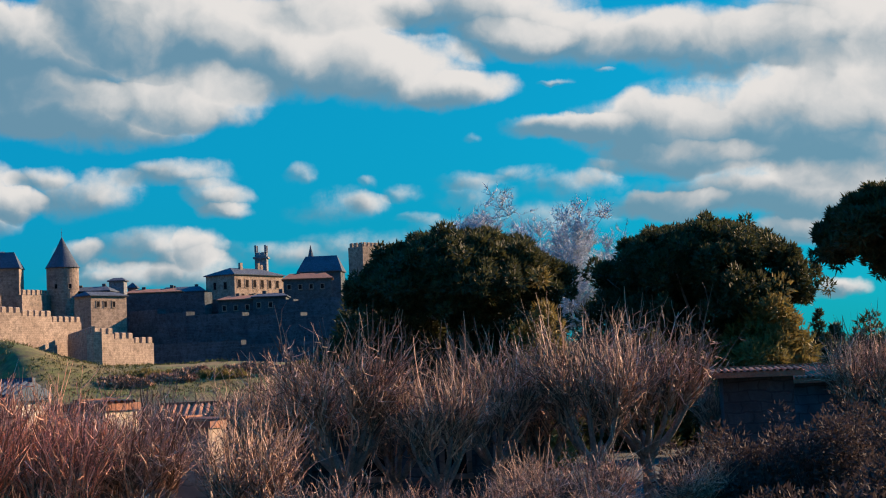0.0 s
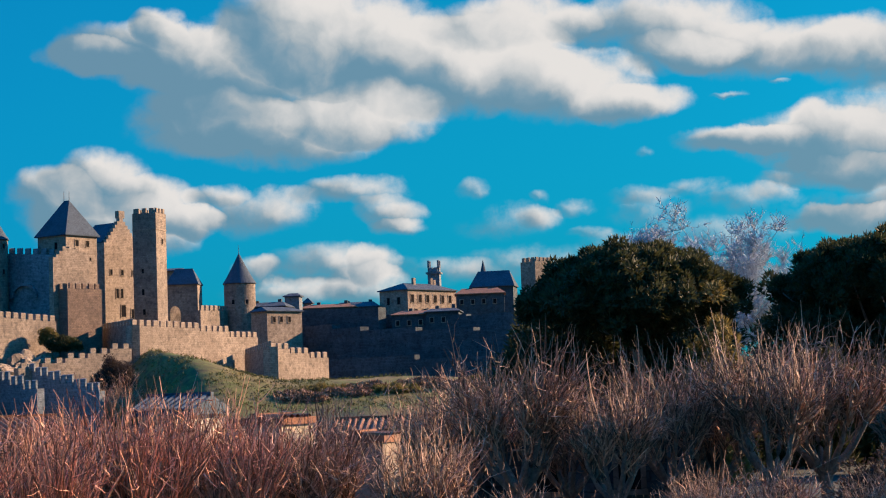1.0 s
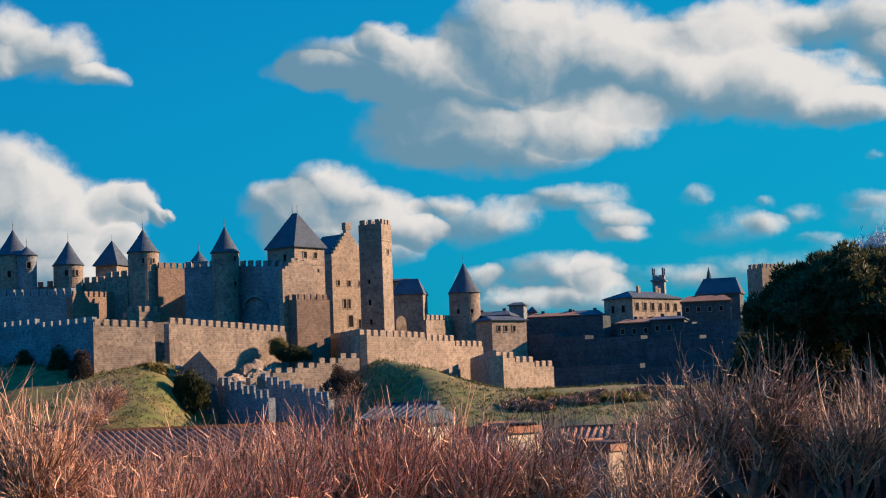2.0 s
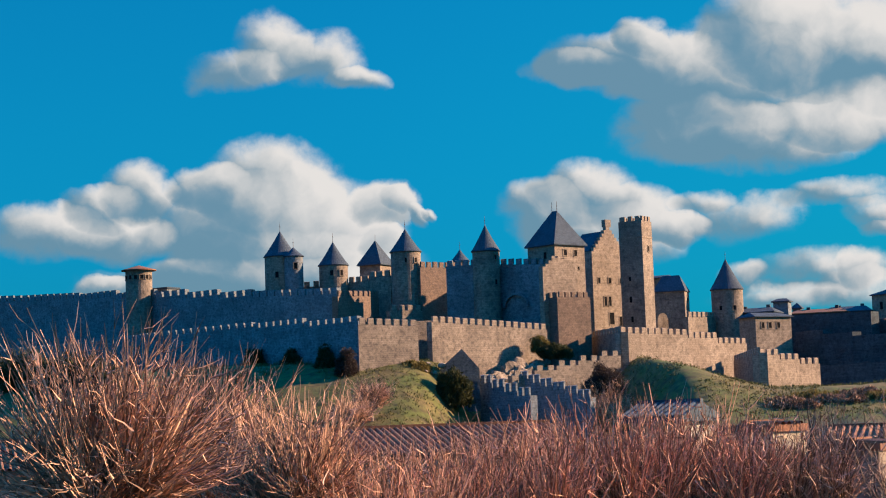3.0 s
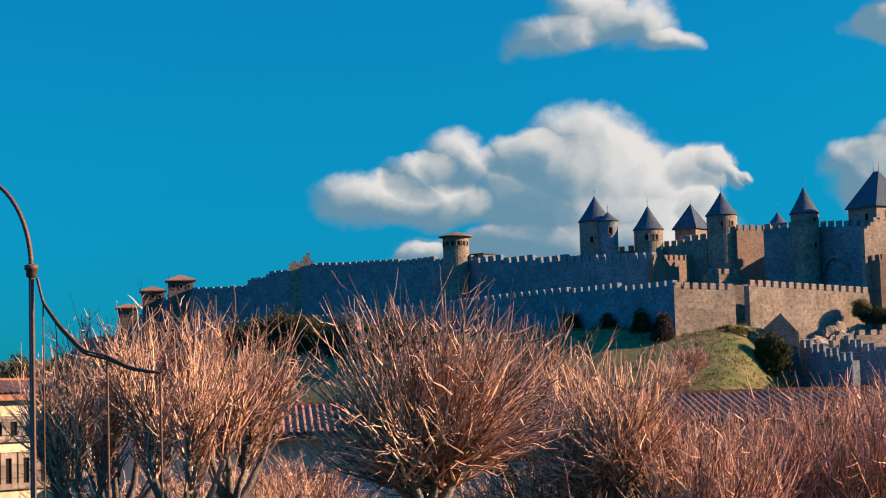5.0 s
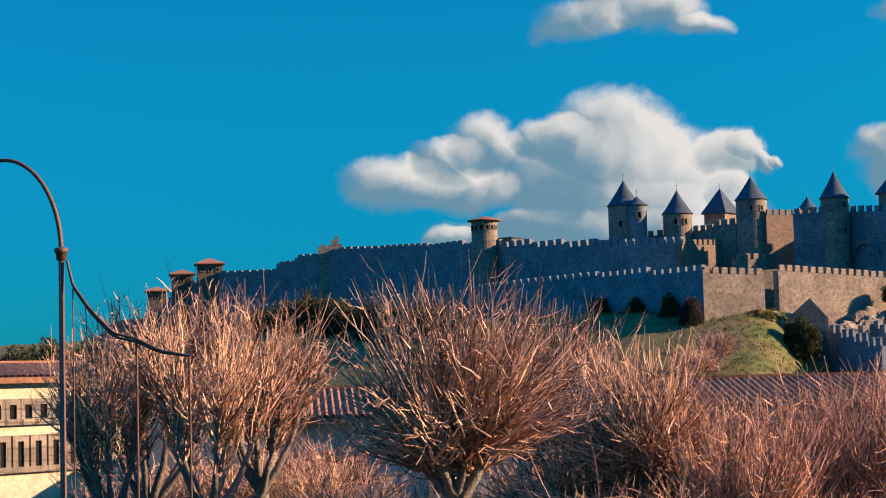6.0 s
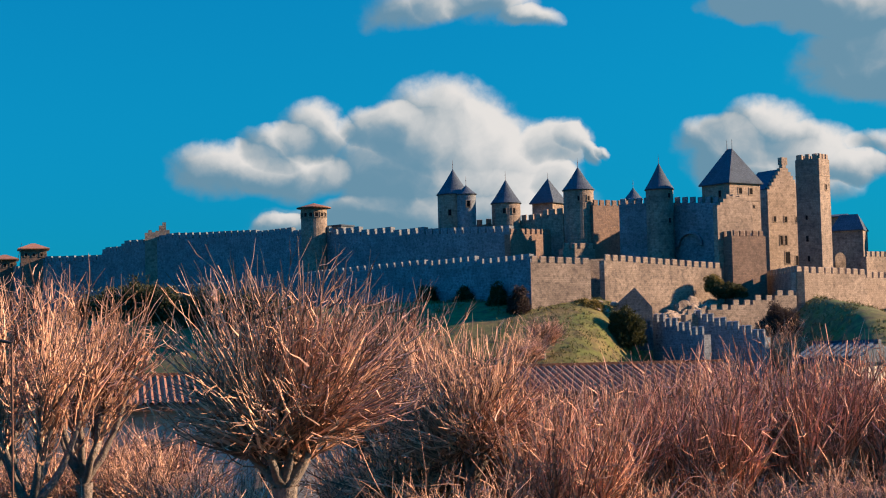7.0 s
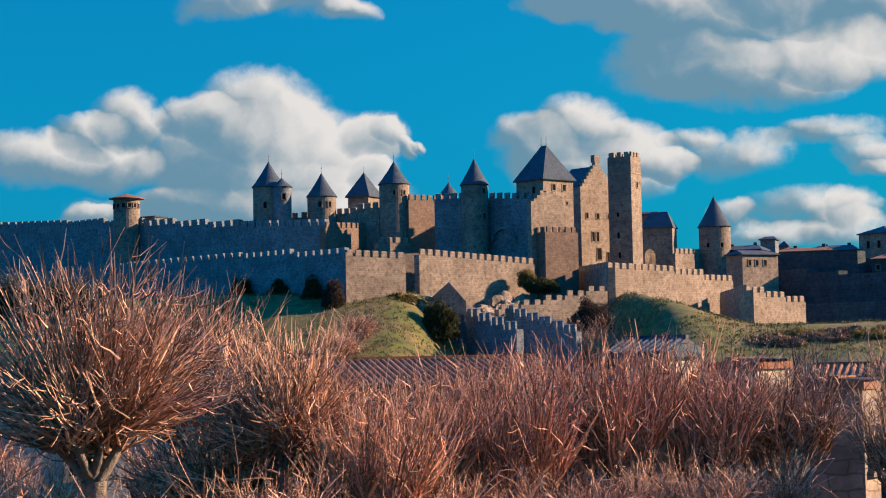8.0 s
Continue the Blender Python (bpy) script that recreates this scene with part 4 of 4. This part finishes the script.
stone_pine(1, *(29.9, 92.0), 6.1, 7.2, 12.6 + 0.1, "dark umbrella pine with a broad rounded crown")
stone_pine(2, *(45.8, 95.0), 6.6, 5.4, 13.6 + 0.1, "broad umbrella pine, its outer needles sunlit")
stone_pine(3, *(44.4, 70.0), 4.5, 7.85, 12.9 + 0.1, "tall umbrella pine standing at the edge")


def bare_tree(seed, x, y, height, spread, mat, label):
    rng = np.random.default_rng(seed)
    t = thing("bare_tree", (x, y, 0), label, "tree")
    s = np.linspace(0, 1, 8)
    trunk = np.stack([s * 0, s * 0, s * height * 0.45], 1)
    v, f = tubes(trunk[None], np.interp(s, [0, 1], [0.35, 0.22])[None], 10)
    new("trunk", mesh_of("trunk", v, f, BARK, True)).parent = t
    n = 40
    a = rng.uniform(0, 2 * np.pi, n)
    up = rng.uniform(0.15, 1.5, n)
    d = np.stack([np.cos(a) * spread * np.cos(up), np.sin(a) * spread * np.cos(up), height * 0.5 * np.sin(up)], 1) * rng.uniform(0.75, 0.95, n)[:, None]
    o = np.repeat(trunk[-1][None], n, 0)
    ln = np.linalg.norm(d, axis=1)
    p1, r1 = shoots(rng, o, d / ln[:, None], ln, np.full(n, 0.1), 7, 0.1, 0.1)
    v, f = tubes(p1, r1, 5)
    new("branchwork", mesh_of("branchwork", v, f, mat)).parent = t
    m = 2600
    par, at = rng.integers(0, n, m), rng.integers(2, 7, m)
    d2 = d[par] / ln[par][:, None] + rng.normal(0, 0.9, (m, 3)) + np.array([0, 0, 0.15])
    d2 /= np.linalg.norm(d2, axis=1, keepdims=True)
    p2, r2_ = shoots(rng, p1[par, at], d2, rng.uniform(0.5, 1.5, m), np.full(m, 0.034), 5, 0.2)
    q = 19000
    par2, at2 = rng.integers(0, m, q), rng.integers(2, 5, q)
    d3 = d2[par2] + rng.normal(0, 0.6, (q, 3))
    d3 /= np.linalg.norm(d3, axis=1, keepdims=True)
    p3, r3 = shoots(rng, p2[par2, at2], d3, rng.uniform(0.25, 0.6, q), np.full(q, 0.03), 4, 0.2)
    v2, f2 = tubes(p2, r2_)
    v3, f3 = tubes(p3, r3)
    new("crown", mesh_of("crown", np.concatenate([v2, v3]), np.concatenate([f2, f3 + len(v2)]), mat)).parent = t
    return t


bare_tree(5, *(48.4, 125.0), 17.0, 7.6, TWIG_PALE, "bare tree with pale silvery twigs")
bare_tree(6, *(44.0, 130.0), 17.4, 4.0, TWIG_PALE, "slim bare tree with pale twigs")


def shrub(seed, x, y, z, rx, ry, rz, mat, label, name="shrub", per=60, size=0.25, tufts=None):
    rng = np.random.default_rng(seed)
    n = tufts or int(60 + 25 * rx * rz)
    d = rng.normal(0, 1, (n, 3))
    d /= np.linalg.norm(d, axis=1, keepdims=True)
    d[:, 2] = np.abs(d[:, 2])
    lump = np.array([1 + 0.45 * noise.noise(Vector(tuple(v * 1.8 + seed))) for v in d])
    c = d * np.array([rx, ry, rz]) * (lump * rng.uniform(0.3, 1.0, n) ** 0.5)[:, None]
    t = thing(name, (x, y, z), label, "shrub", "shrubs")
    new("foliage", needle_mesh(rng, c, rng.uniform(0.12, 0.3, n) * min(rx, rz) + 0.1, per, size, mat, "foliage", 0.4)).parent = t
    sl = rng.normal(0, 1, (6, 3))
    sl[:, 2] = np.abs(sl[:, 2]) + 0.8
    sl /= np.linalg.norm(sl, axis=1, keepdims=True)
    p, r = shoots(rng, np.zeros((6, 3)), sl, np.full(6, rz * 0.8), np.full(6, 0.035), 5)
    for i in range(6):
        v, f = tubes(p[i:i + 1], r[i:i + 1], 4)
        new("stem", mesh_of("stem", v, f, BARK)).parent = t
    return t


# ---- lower houses between the trees ----
def tiled_house(x, y, sx, sy, turn, eave, rise, label, mat, windows=(), over=0.4, roof=TILE):
    """A house with a roof of separate rows of barrel tiles."""
    t = thing("tiled_house", (x, y, 0), label, "house", "houses by the river", turn=turn)
    part("house_body", box(0, 0, 0, sx, sy, eave), mat, t)
    a, b = sx / 2 + over, sy / 2 + over * 1.2
    part("roof_deck", prism([(-a, -b), (a, -b), (a, 0), (-a, 0)], eave, eave + 0.2, prism([(-a, 0), (a, 0), (a, b), (-a, b)], eave, eave + 0.2, None, [eave + rise, eave + rise, eave + 0.2, eave + 0.2]), [eave + 0.2, eave + 0.2, eave + rise, eave + rise]), roof, t)
    bm = bmesh.new()
    n = int(2 * a / 0.24)
    for i in range(n):
        cx = -a + 0.12 + i * 0.24
        ring = [[bm.verts.new((cx + 0.085 * math.cos(math.pi * j / 4), yy, zz + 0.085 * math.sin(math.pi * j / 4))) for j in range(5)]
                for yy, zz in ((-b - 0.05, eave + 0.2), (0, eave + rise))]
        for j in range(4):
            bm.faces.new((ring[0][j], ring[1][j], ring[1][j + 1], ring[0][j + 1]))
    tagged(part("barrel_tiles", bm, roof, t), kind="stuff")
    part("ridge_cap", box(0, 0, eave + rise - 0.02, 2 * a, 0.3, 0.14), roof, t)
    face_openings(t, sx, sy, windows)
    return t


# long low building below the castle
tiled_house(-11.3, 62.0, 22, 7, 20, 3.72, 1.1, "long low grey building with a clay-tiled roof", RENDER_GREY, tuple(("f", -9.0 + i * 3.6, 1.3, 0.9, 1.3) for i in range(6)))
# cream house at the edge
tiled_house(*(-31.3, 57.0), 5.6, 6, 64, 5.3, 0.7, "cream rendered house with two rows of windows", RENDER_WALL,
            tuple(("f", -2.6 + i * 0.62, 4.1, 0.28, 0.48) for i in range(9)) + tuple(("f", -2.4 + i * 0.72, 2.5, 0.24, 0.85) for i in range(7)), 0.3)
# pale house, blue-walled house and cream gable
tiled_house(*(5.6, 51.0), 1.3, 2.0, 40, 4.4, 0.22, "pale narrow house behind the trees", RENDER_WALL, (("f", 0.1, 2.2, 0.4, 0.8),), 0.06)
tiled_house(*(3.9, 66.0), 1.9, 3.2, -25, 4.7, 0.7, "low house with a blue-grey slate roof", RENDER_GREY, (), 0.3, SLATE)
tiled_house(*(8.1, 50.0), 1.1, 1.6, 58, 3.8, 0.25, "narrow cream rendered house with a tiled roof", STONE_PALE, (("f", 0.1, 1.6, 0.3, 0.7),), 0.06)
for i, (px, py, sc) in enumerate(((*(4.5, 48.0), 4.8 / 6.4), (*(5.9, 45.0), 5.1 / 6.4), (*(8.2, 42.0), 4.6 / 6.4), (*(5.5, 47.0), 4.8 / 6.4))):
    pollard(GREY[i % 3], px, py, 31 + 67 * i, sc, "bare pollarded tree before a pale house")
tiled_house(*(12.2, 64.0), 5.0, 6, -12, 3.7, 0.6, "dark tiled house among the trees", STONE_SHADE_DIM, (("f", -2, 2.0, 0.8, 1.2), ("f", 1, 2.0, 0.8, 1.2)))
tiled_house(*(20.0, 66.0), 9, 7, -18, 3.4, 0.8, "shaded stone house behind bare trees", STONE_SHADE_DIM, (("f", -2, 1.4, 0.8, 1.2), ("f", 1, 1.4, 0.8, 1.2)))
tiled_house(*(32.0, 62.0), 2.6, 5, -24, 4.5, 0.3, "small shaded stone outbuilding", STONE_SHADE_DARK)
tiled_house(*(40.7, 70.0), 7.5, 7, -14, 4.1, 0.7, "low tiled house in shade", STONE_SHADE_DIM)

# ---- lamp standard with swept handrail ----
LX, LY = (-13.3, 26.0)
lamp = thing("street_lamp", (LX, LY, 0), "rust-brown iron street lamp with an arched neck", "street lamp")
LZ0 = 7.2
part("post", lathe([(0.10, 0), (0.10, 0.3), (0.055, 0.4), (0.045, LZ0)], 14), IRON, lamp, smooth=True)
part("collar", lathe([(0.05, LZ0 - 0.10), (0.085, LZ0 - 0.08), (0.085, LZ0 + 0.02), (0.11, LZ0 + 0.03), (0.11, LZ0 + 0.10), (0.05, LZ0 + 0.12)], 16), IRON, lamp, smooth=True)
s_ = np.linspace(0, 1, 20)
AX, AZ = -14.2 - LX, 8.7 - LZ0
neck = np.stack([1.15 * AX * (1 - np.cos(s_ * math.pi / 2 * 1.25)), s_ * 0, 0.05 + AZ * 1.03 * np.sin(s_ * math.pi / 2 * 1.25)], 1) + np.array([0, 0, LZ0])
v, f = tubes(neck[None], np.interp(s_, [0, 1], [0.04, 0.03])[None], 10)
ob = new("arched_neck", mesh_of("arched_neck", v, f, IRON, True))
ob.parent = lamp
end = neck[-1]
part("lantern", lathe([(0.05, end[2] - 0.02), (0.20, end[2] - 0.10), (0.24, end[2] - 0.30), (0.10, end[2] - 0.36)], 16, None, end[0], end[1]), IRON, lamp)
rail = thing("handrail", (LX, LY, 0), "swept rust-brown iron handrail on thin posts", "railing")
pts = [(-13.2, 26.0, 7.1), (-13.1, 26.0, 6.7), (-12.8, 26.0, 6.3), (-12.4, 26.0, 5.9), (-12.0, 26.0, 5.8), (-11.6, 26.0, 5.6), (-11.1, 26.0, 5.5)]
pts = np.array(pts) - np.array([LX, LY, 0])
for off in (0.0, 0.055):
    q_ = np.linspace(0, 6, 40)
    sm = np.stack([np.interp(q_, range(7), pts[:, i]) for i in range(3)], 1)
    sm[1:-1] = (sm[:-2] + 2 * sm[1:-1] + sm[2:]) / 4
    sm[:, 2] -= off * np.sin(np.linspace(0, math.pi, 40))
    v, f = tubes(sm[None], np.full((1, 40), 0.022), 8)
    ob = new("rail_bar", mesh_of("rail_bar", v, f, IRON, True))
    ob.parent = rail
for i in (4, 6):
    part("rail_post", lathe([(0.02, 0), (0.02, pts[i][2])], 8, None, pts[i][0], pts[i][1]), IRON, rail)
part("rail_post", lathe([(0.012, 0), (0.012, pts[1][2])], 8, None, pts[1][0], pts[1][1]), IRON, rail)

# ---- shrubs and trees on the slope ----
shrub(41, *(-23.9, 386.0), 9.0, 3.6, 2.6, 6.4, NEEDLE, "dark evergreen thicket against the rubble", "evergreen_thicket", 70, 0.7, 260)
shrub(42, *(-32.3, 392.0), 15.6, 3.4, 2.2, 2.4, LEAF_OLIVE, "low olive scrub under the wall", per=60, size=0.5)
shrub(43, *(-1.1, 418.0), 19.4, 3.6, 2.0, 2.6, NEEDLE, "dark shrubs at the tower foot", per=60, size=0.5)
shrub(44, *(-5.0, 420.0), 21.0, 2.0, 1.6, 3.0, LEAF_OLIVE, "olive shrub against the wall", per=60, size=0.4)
shrub(45, *(9.1, 396.0), 9.6, 4.2, 3.0, 5.6, LEAF_DEAD, "brown winter shrub below the ramp", per=60, size=0.4)
shrub(46, *(-47.0, 384.0), 15.8, 2.2, 2.0, 5.0, LEAF_DEAD, "grey leafless bush by the wall", per=50, size=0.4)
for i, (q0, q1, q2) in enumerate(((-72.0, 412.0, 20.1), (-61.7, 402.0, 18.7), (-52.5, 392.0, 18.7))):
    shrub(50 + i, q0, q1, q2 - 3, 2.6, 2.0, 6.0, NEEDLE, "dark conical shrub before the wall", per=60, size=0.5)
for i, (q0, q1) in enumerate(((-39.3, 362.0), (-42.3, 352.0), (9.0, 394.0), (10.6, 388.0))):
    pollard(LOW[i % 2], q0, q1, 50 * i, 2.5 + 0.3 * (i % 3), "leafless brown scrub on the grass slope", "slope scrub", ground_height(q0, q1) - 0.4)

# bushes below the northern walls, massed dark to stand for the walls' shadow
for i, (q0, q1) in enumerate(((-157.0, 420.0), (-147.7, 415.0), (-139.4, 410.0), (-131.2, 405.0), (-122.6, 400.0), (-112.9, 395.0), (-104.0, 392.0))):
    shrub(140 + i, q0, q1, ground_height(q0, q1) - 1.5, 8.0, 3.0, 7.0 + (i % 3), NEEDLE, "dark scrub added to stand for wall shade", per=60, size=0.7, tufts=200)

# dark trees added over the green far ground to give a low dark band
for i, (q0, q1) in enumerate(((-187.7, 330.0), (-182.7, 335.0), (-177.5, 340.0), (-172.2, 345.0))):
    gz = ground_height(q0, q1) - 1.0
    shrub(150 + i, q0, q1, gz, 7.0, 3.0, 14.1 - gz, NEEDLE, "dark trees added as a low band beyond the town edge", "distant_wood", 60, 0.9, 200)

# scrub hiding the foot of the southern walls
for i, (q0, q1) in enumerate(((46.3, 372.0), (52.5, 380.0), (56.9, 376.0), (63.3, 382.0), (68.4, 378.0), (75.5, 384.0), (80.9, 380.0), (88.2, 384.0))):
    gz = ground_height(q0, q1) - 1.0
    shrub(160 + i, q0, q1, gz, 6.5, 3.0, max(2.0, 6.9 - gz - 1.0 * (i % 2)), (TWIG_GREY, LEAF_OLIVE, TWIG_GREY)[i % 3], "shaded winter scrub below the town wall", per=60, size=0.6, tufts=200)

# dark evergreens under the pines
for i, (q0, q1, rx, rz) in enumerate(((*(26.4, 100.0), 3.5, 9.0), (*(28.6, 98.0), 4.0, 9.5), (*(31.6, 99.0), 4.2, 9.5), (*(34.4, 98.0), 4.0, 9.3), (*(38.0, 101.0), 2.6, 8.2),
                                      (*(42.9, 102.0), 3.6, 9.2), (*(46.9, 104.0), 4.0, 9.6), (*(49.6, 104.0), 3.0, 8.6))):
    shrub(70 + i, q0, q1, 0, rx, 2.5, rz, NEEDLE, "dense dark evergreen below the pines", "evergreen_tree", 110, 0.4, 260)
# sunlight on the pine's lower right is put into this added bush's ochre
shrub(80, *(47.1, 90.0), 2.6, 2.7, 2.5, 6.0, LEAF_OLIVE, "sunlit ochre-green foliage below a pine", "evergreen_tree", 130, 0.35, 240)
shrub(81, *(32.1, 86.0), 0.0, 1.7, 1.6, 8.4, LEAF_OLIVE, "sunlit yellow-green bush among bare trees", "evergreen_tree", 110, 0.3, 160)
# thicket on the south side
for i, (q0, q1, rx, rz) in enumerate(((*(24.8, 52.0), 1.6, 2.6), (*(23.4, 46.0), 1.6, 2.5), (*(25.9, 48.0), 1.7, 3.2), (*(25.7, 45.0), 1.7, 3.4), (*(29.0, 48.0), 1.8, 3.9),
                                      (*(16.8, 34.0), 1.2, 1.6), (*(17.5, 33.0), 1.2, 2.1), (*(18.1, 32.0), 1.3, 2.2), (*(19.7, 33.0), 1.3, 2.6), (*(25.1, 40.0), 1.6, 3.4))):
    shrub(90 + i, q0, q1, 0, rx, 1.4, rz, LEAF_DEAD, "brown winter thicket with dead leaves", "thicket", 60, 0.16, 240)

# small ruined gable house and fallen stones under the wall
rg = thing("ruined_gable", (-22.2, 394.0, 7.0), "dark gabled ruin among evergreen scrub", "ruin", turn=-35)
bm = bmesh.new()
gh = 16.4 - 7.0
v = [bm.verts.new((x, 0, z)) for x, z in ((-7.6, 0), (4.8, 0), (4.8, gh), (0, gh + 4.6), (-7.6, gh - 0.4))]
bm.faces.new(v)
bmesh.ops.solidify(bm, geom=bm.faces[:], thickness=1.2)
bmesh.ops.recalc_face_normals(bm, faces=bm.faces)
part("gable_wall", bm, STONE_SHADE_BLUE, rg)
rng = np.random.default_rng(8)
for i in range(46):
    u = rng.uniform(0, 1)
    x = -30 + 26 * u + rng.normal(0, 1.0)
    y = 395 + 22 * u - rng.uniform(0, 5)
    bm = bmesh.new()
    bmesh.ops.create_icosphere(bm, subdivisions=2, radius=1.0)
    sc = rng.uniform(0.35, 1.05)
    for vv in bm.verts:
        vv.co *= sc * (1 + 0.45 * noise.noise(vv.co * 1.3 + Vector((i * 3.1, 0, 0))))
        vv.co.z *= 0.7
    ob = part("boulder", bm, STONE_PALE)
    ob.matrix_basis = pose(x, y, ground_height(x, y) + 0.15 * sc + rng.uniform(0, 1.5) * (y > 393 + 22 * u), 0, 0, rng.uniform(0, 360))
    tagged(ob, "weathered pale boulder below the wall", "rock", "fallen stones")

# rough grass and dead stalks over the slope
rng = np.random.default_rng(12)
c = []
while len(c) < 7000:
    x, y = rng.uniform(-85, 75), rng.uniform(338, 432)
    h = ground_height(x, y)
    if h > 1.5 and noise.noise(Vector((x * 0.06, y * 0.06, 5))) > -0.25:
        c.append((x, y, h))
tagged(new("grass_tufts", needle_mesh(rng, np.array(c), rng.uniform(0.15, 0.7, len(c)), 9, 0.42, GRASS, "grass_tufts", 1.2)), "tussocks of olive winter grass on the slope", "grass", kind="stuff")

# cypresses and a low wood far to the south
for i, (q0, q1, q2) in enumerate(((131.0, 240.0, 8.8), (132.2, 240.0, 8.1), (140.8, 250.0, 10.3), (139.3, 245.0, 9.3), (143.5, 250.0, 9.8), (139.1, 240.0, 8.2), (132.4, 238.0, 7.9), (128.7, 238.0, 7.8))):
    shrub(110 + i, q0, q1, 0, 1.2 + 0.4 * (i % 3), 1.2, q2, NEEDLE, "dark slender cypress in the distance", "cypress", 60, 0.7, 150)
for i in range(9):
    q0 = 96 + i * 9.0
    shrub(120 + i, q0, 262 - i * 2, 0, 6.0, 4.0, 7.5 + 1.5 * math.sin(i * 2.3), NEEDLE, "dark distant wood in shade", "distant_wood", 60, 1.0, 160)

# rock outcrop below the long outer wall and the square tower
bm = bmesh.new()
bmesh.ops.create_icosphere(bm, subdivisions=5, radius=1.0)
for vv in bm.verts:
    d = 1 + 0.3 * noise.noise(vv.co * 1.9) + 0.24 * noise.noise(vv.co * 6.0) + 0.16 * noise.noise(vv.co * 14.0)
    vv.co = Vector((vv.co.x * 11.5 * d, vv.co.y * 3.0 * d, vv.co.z * 6.0 * d))
rock = part("rock_outcrop", bm, STONE_PALE)
ox, oy = (-9.8, 414.0)
rock.matrix_basis = pose(ox, oy, 19.8 - 8.0, 0, 0, 38)
tagged(rock, "pale broken rock under the castle wall", "rock")
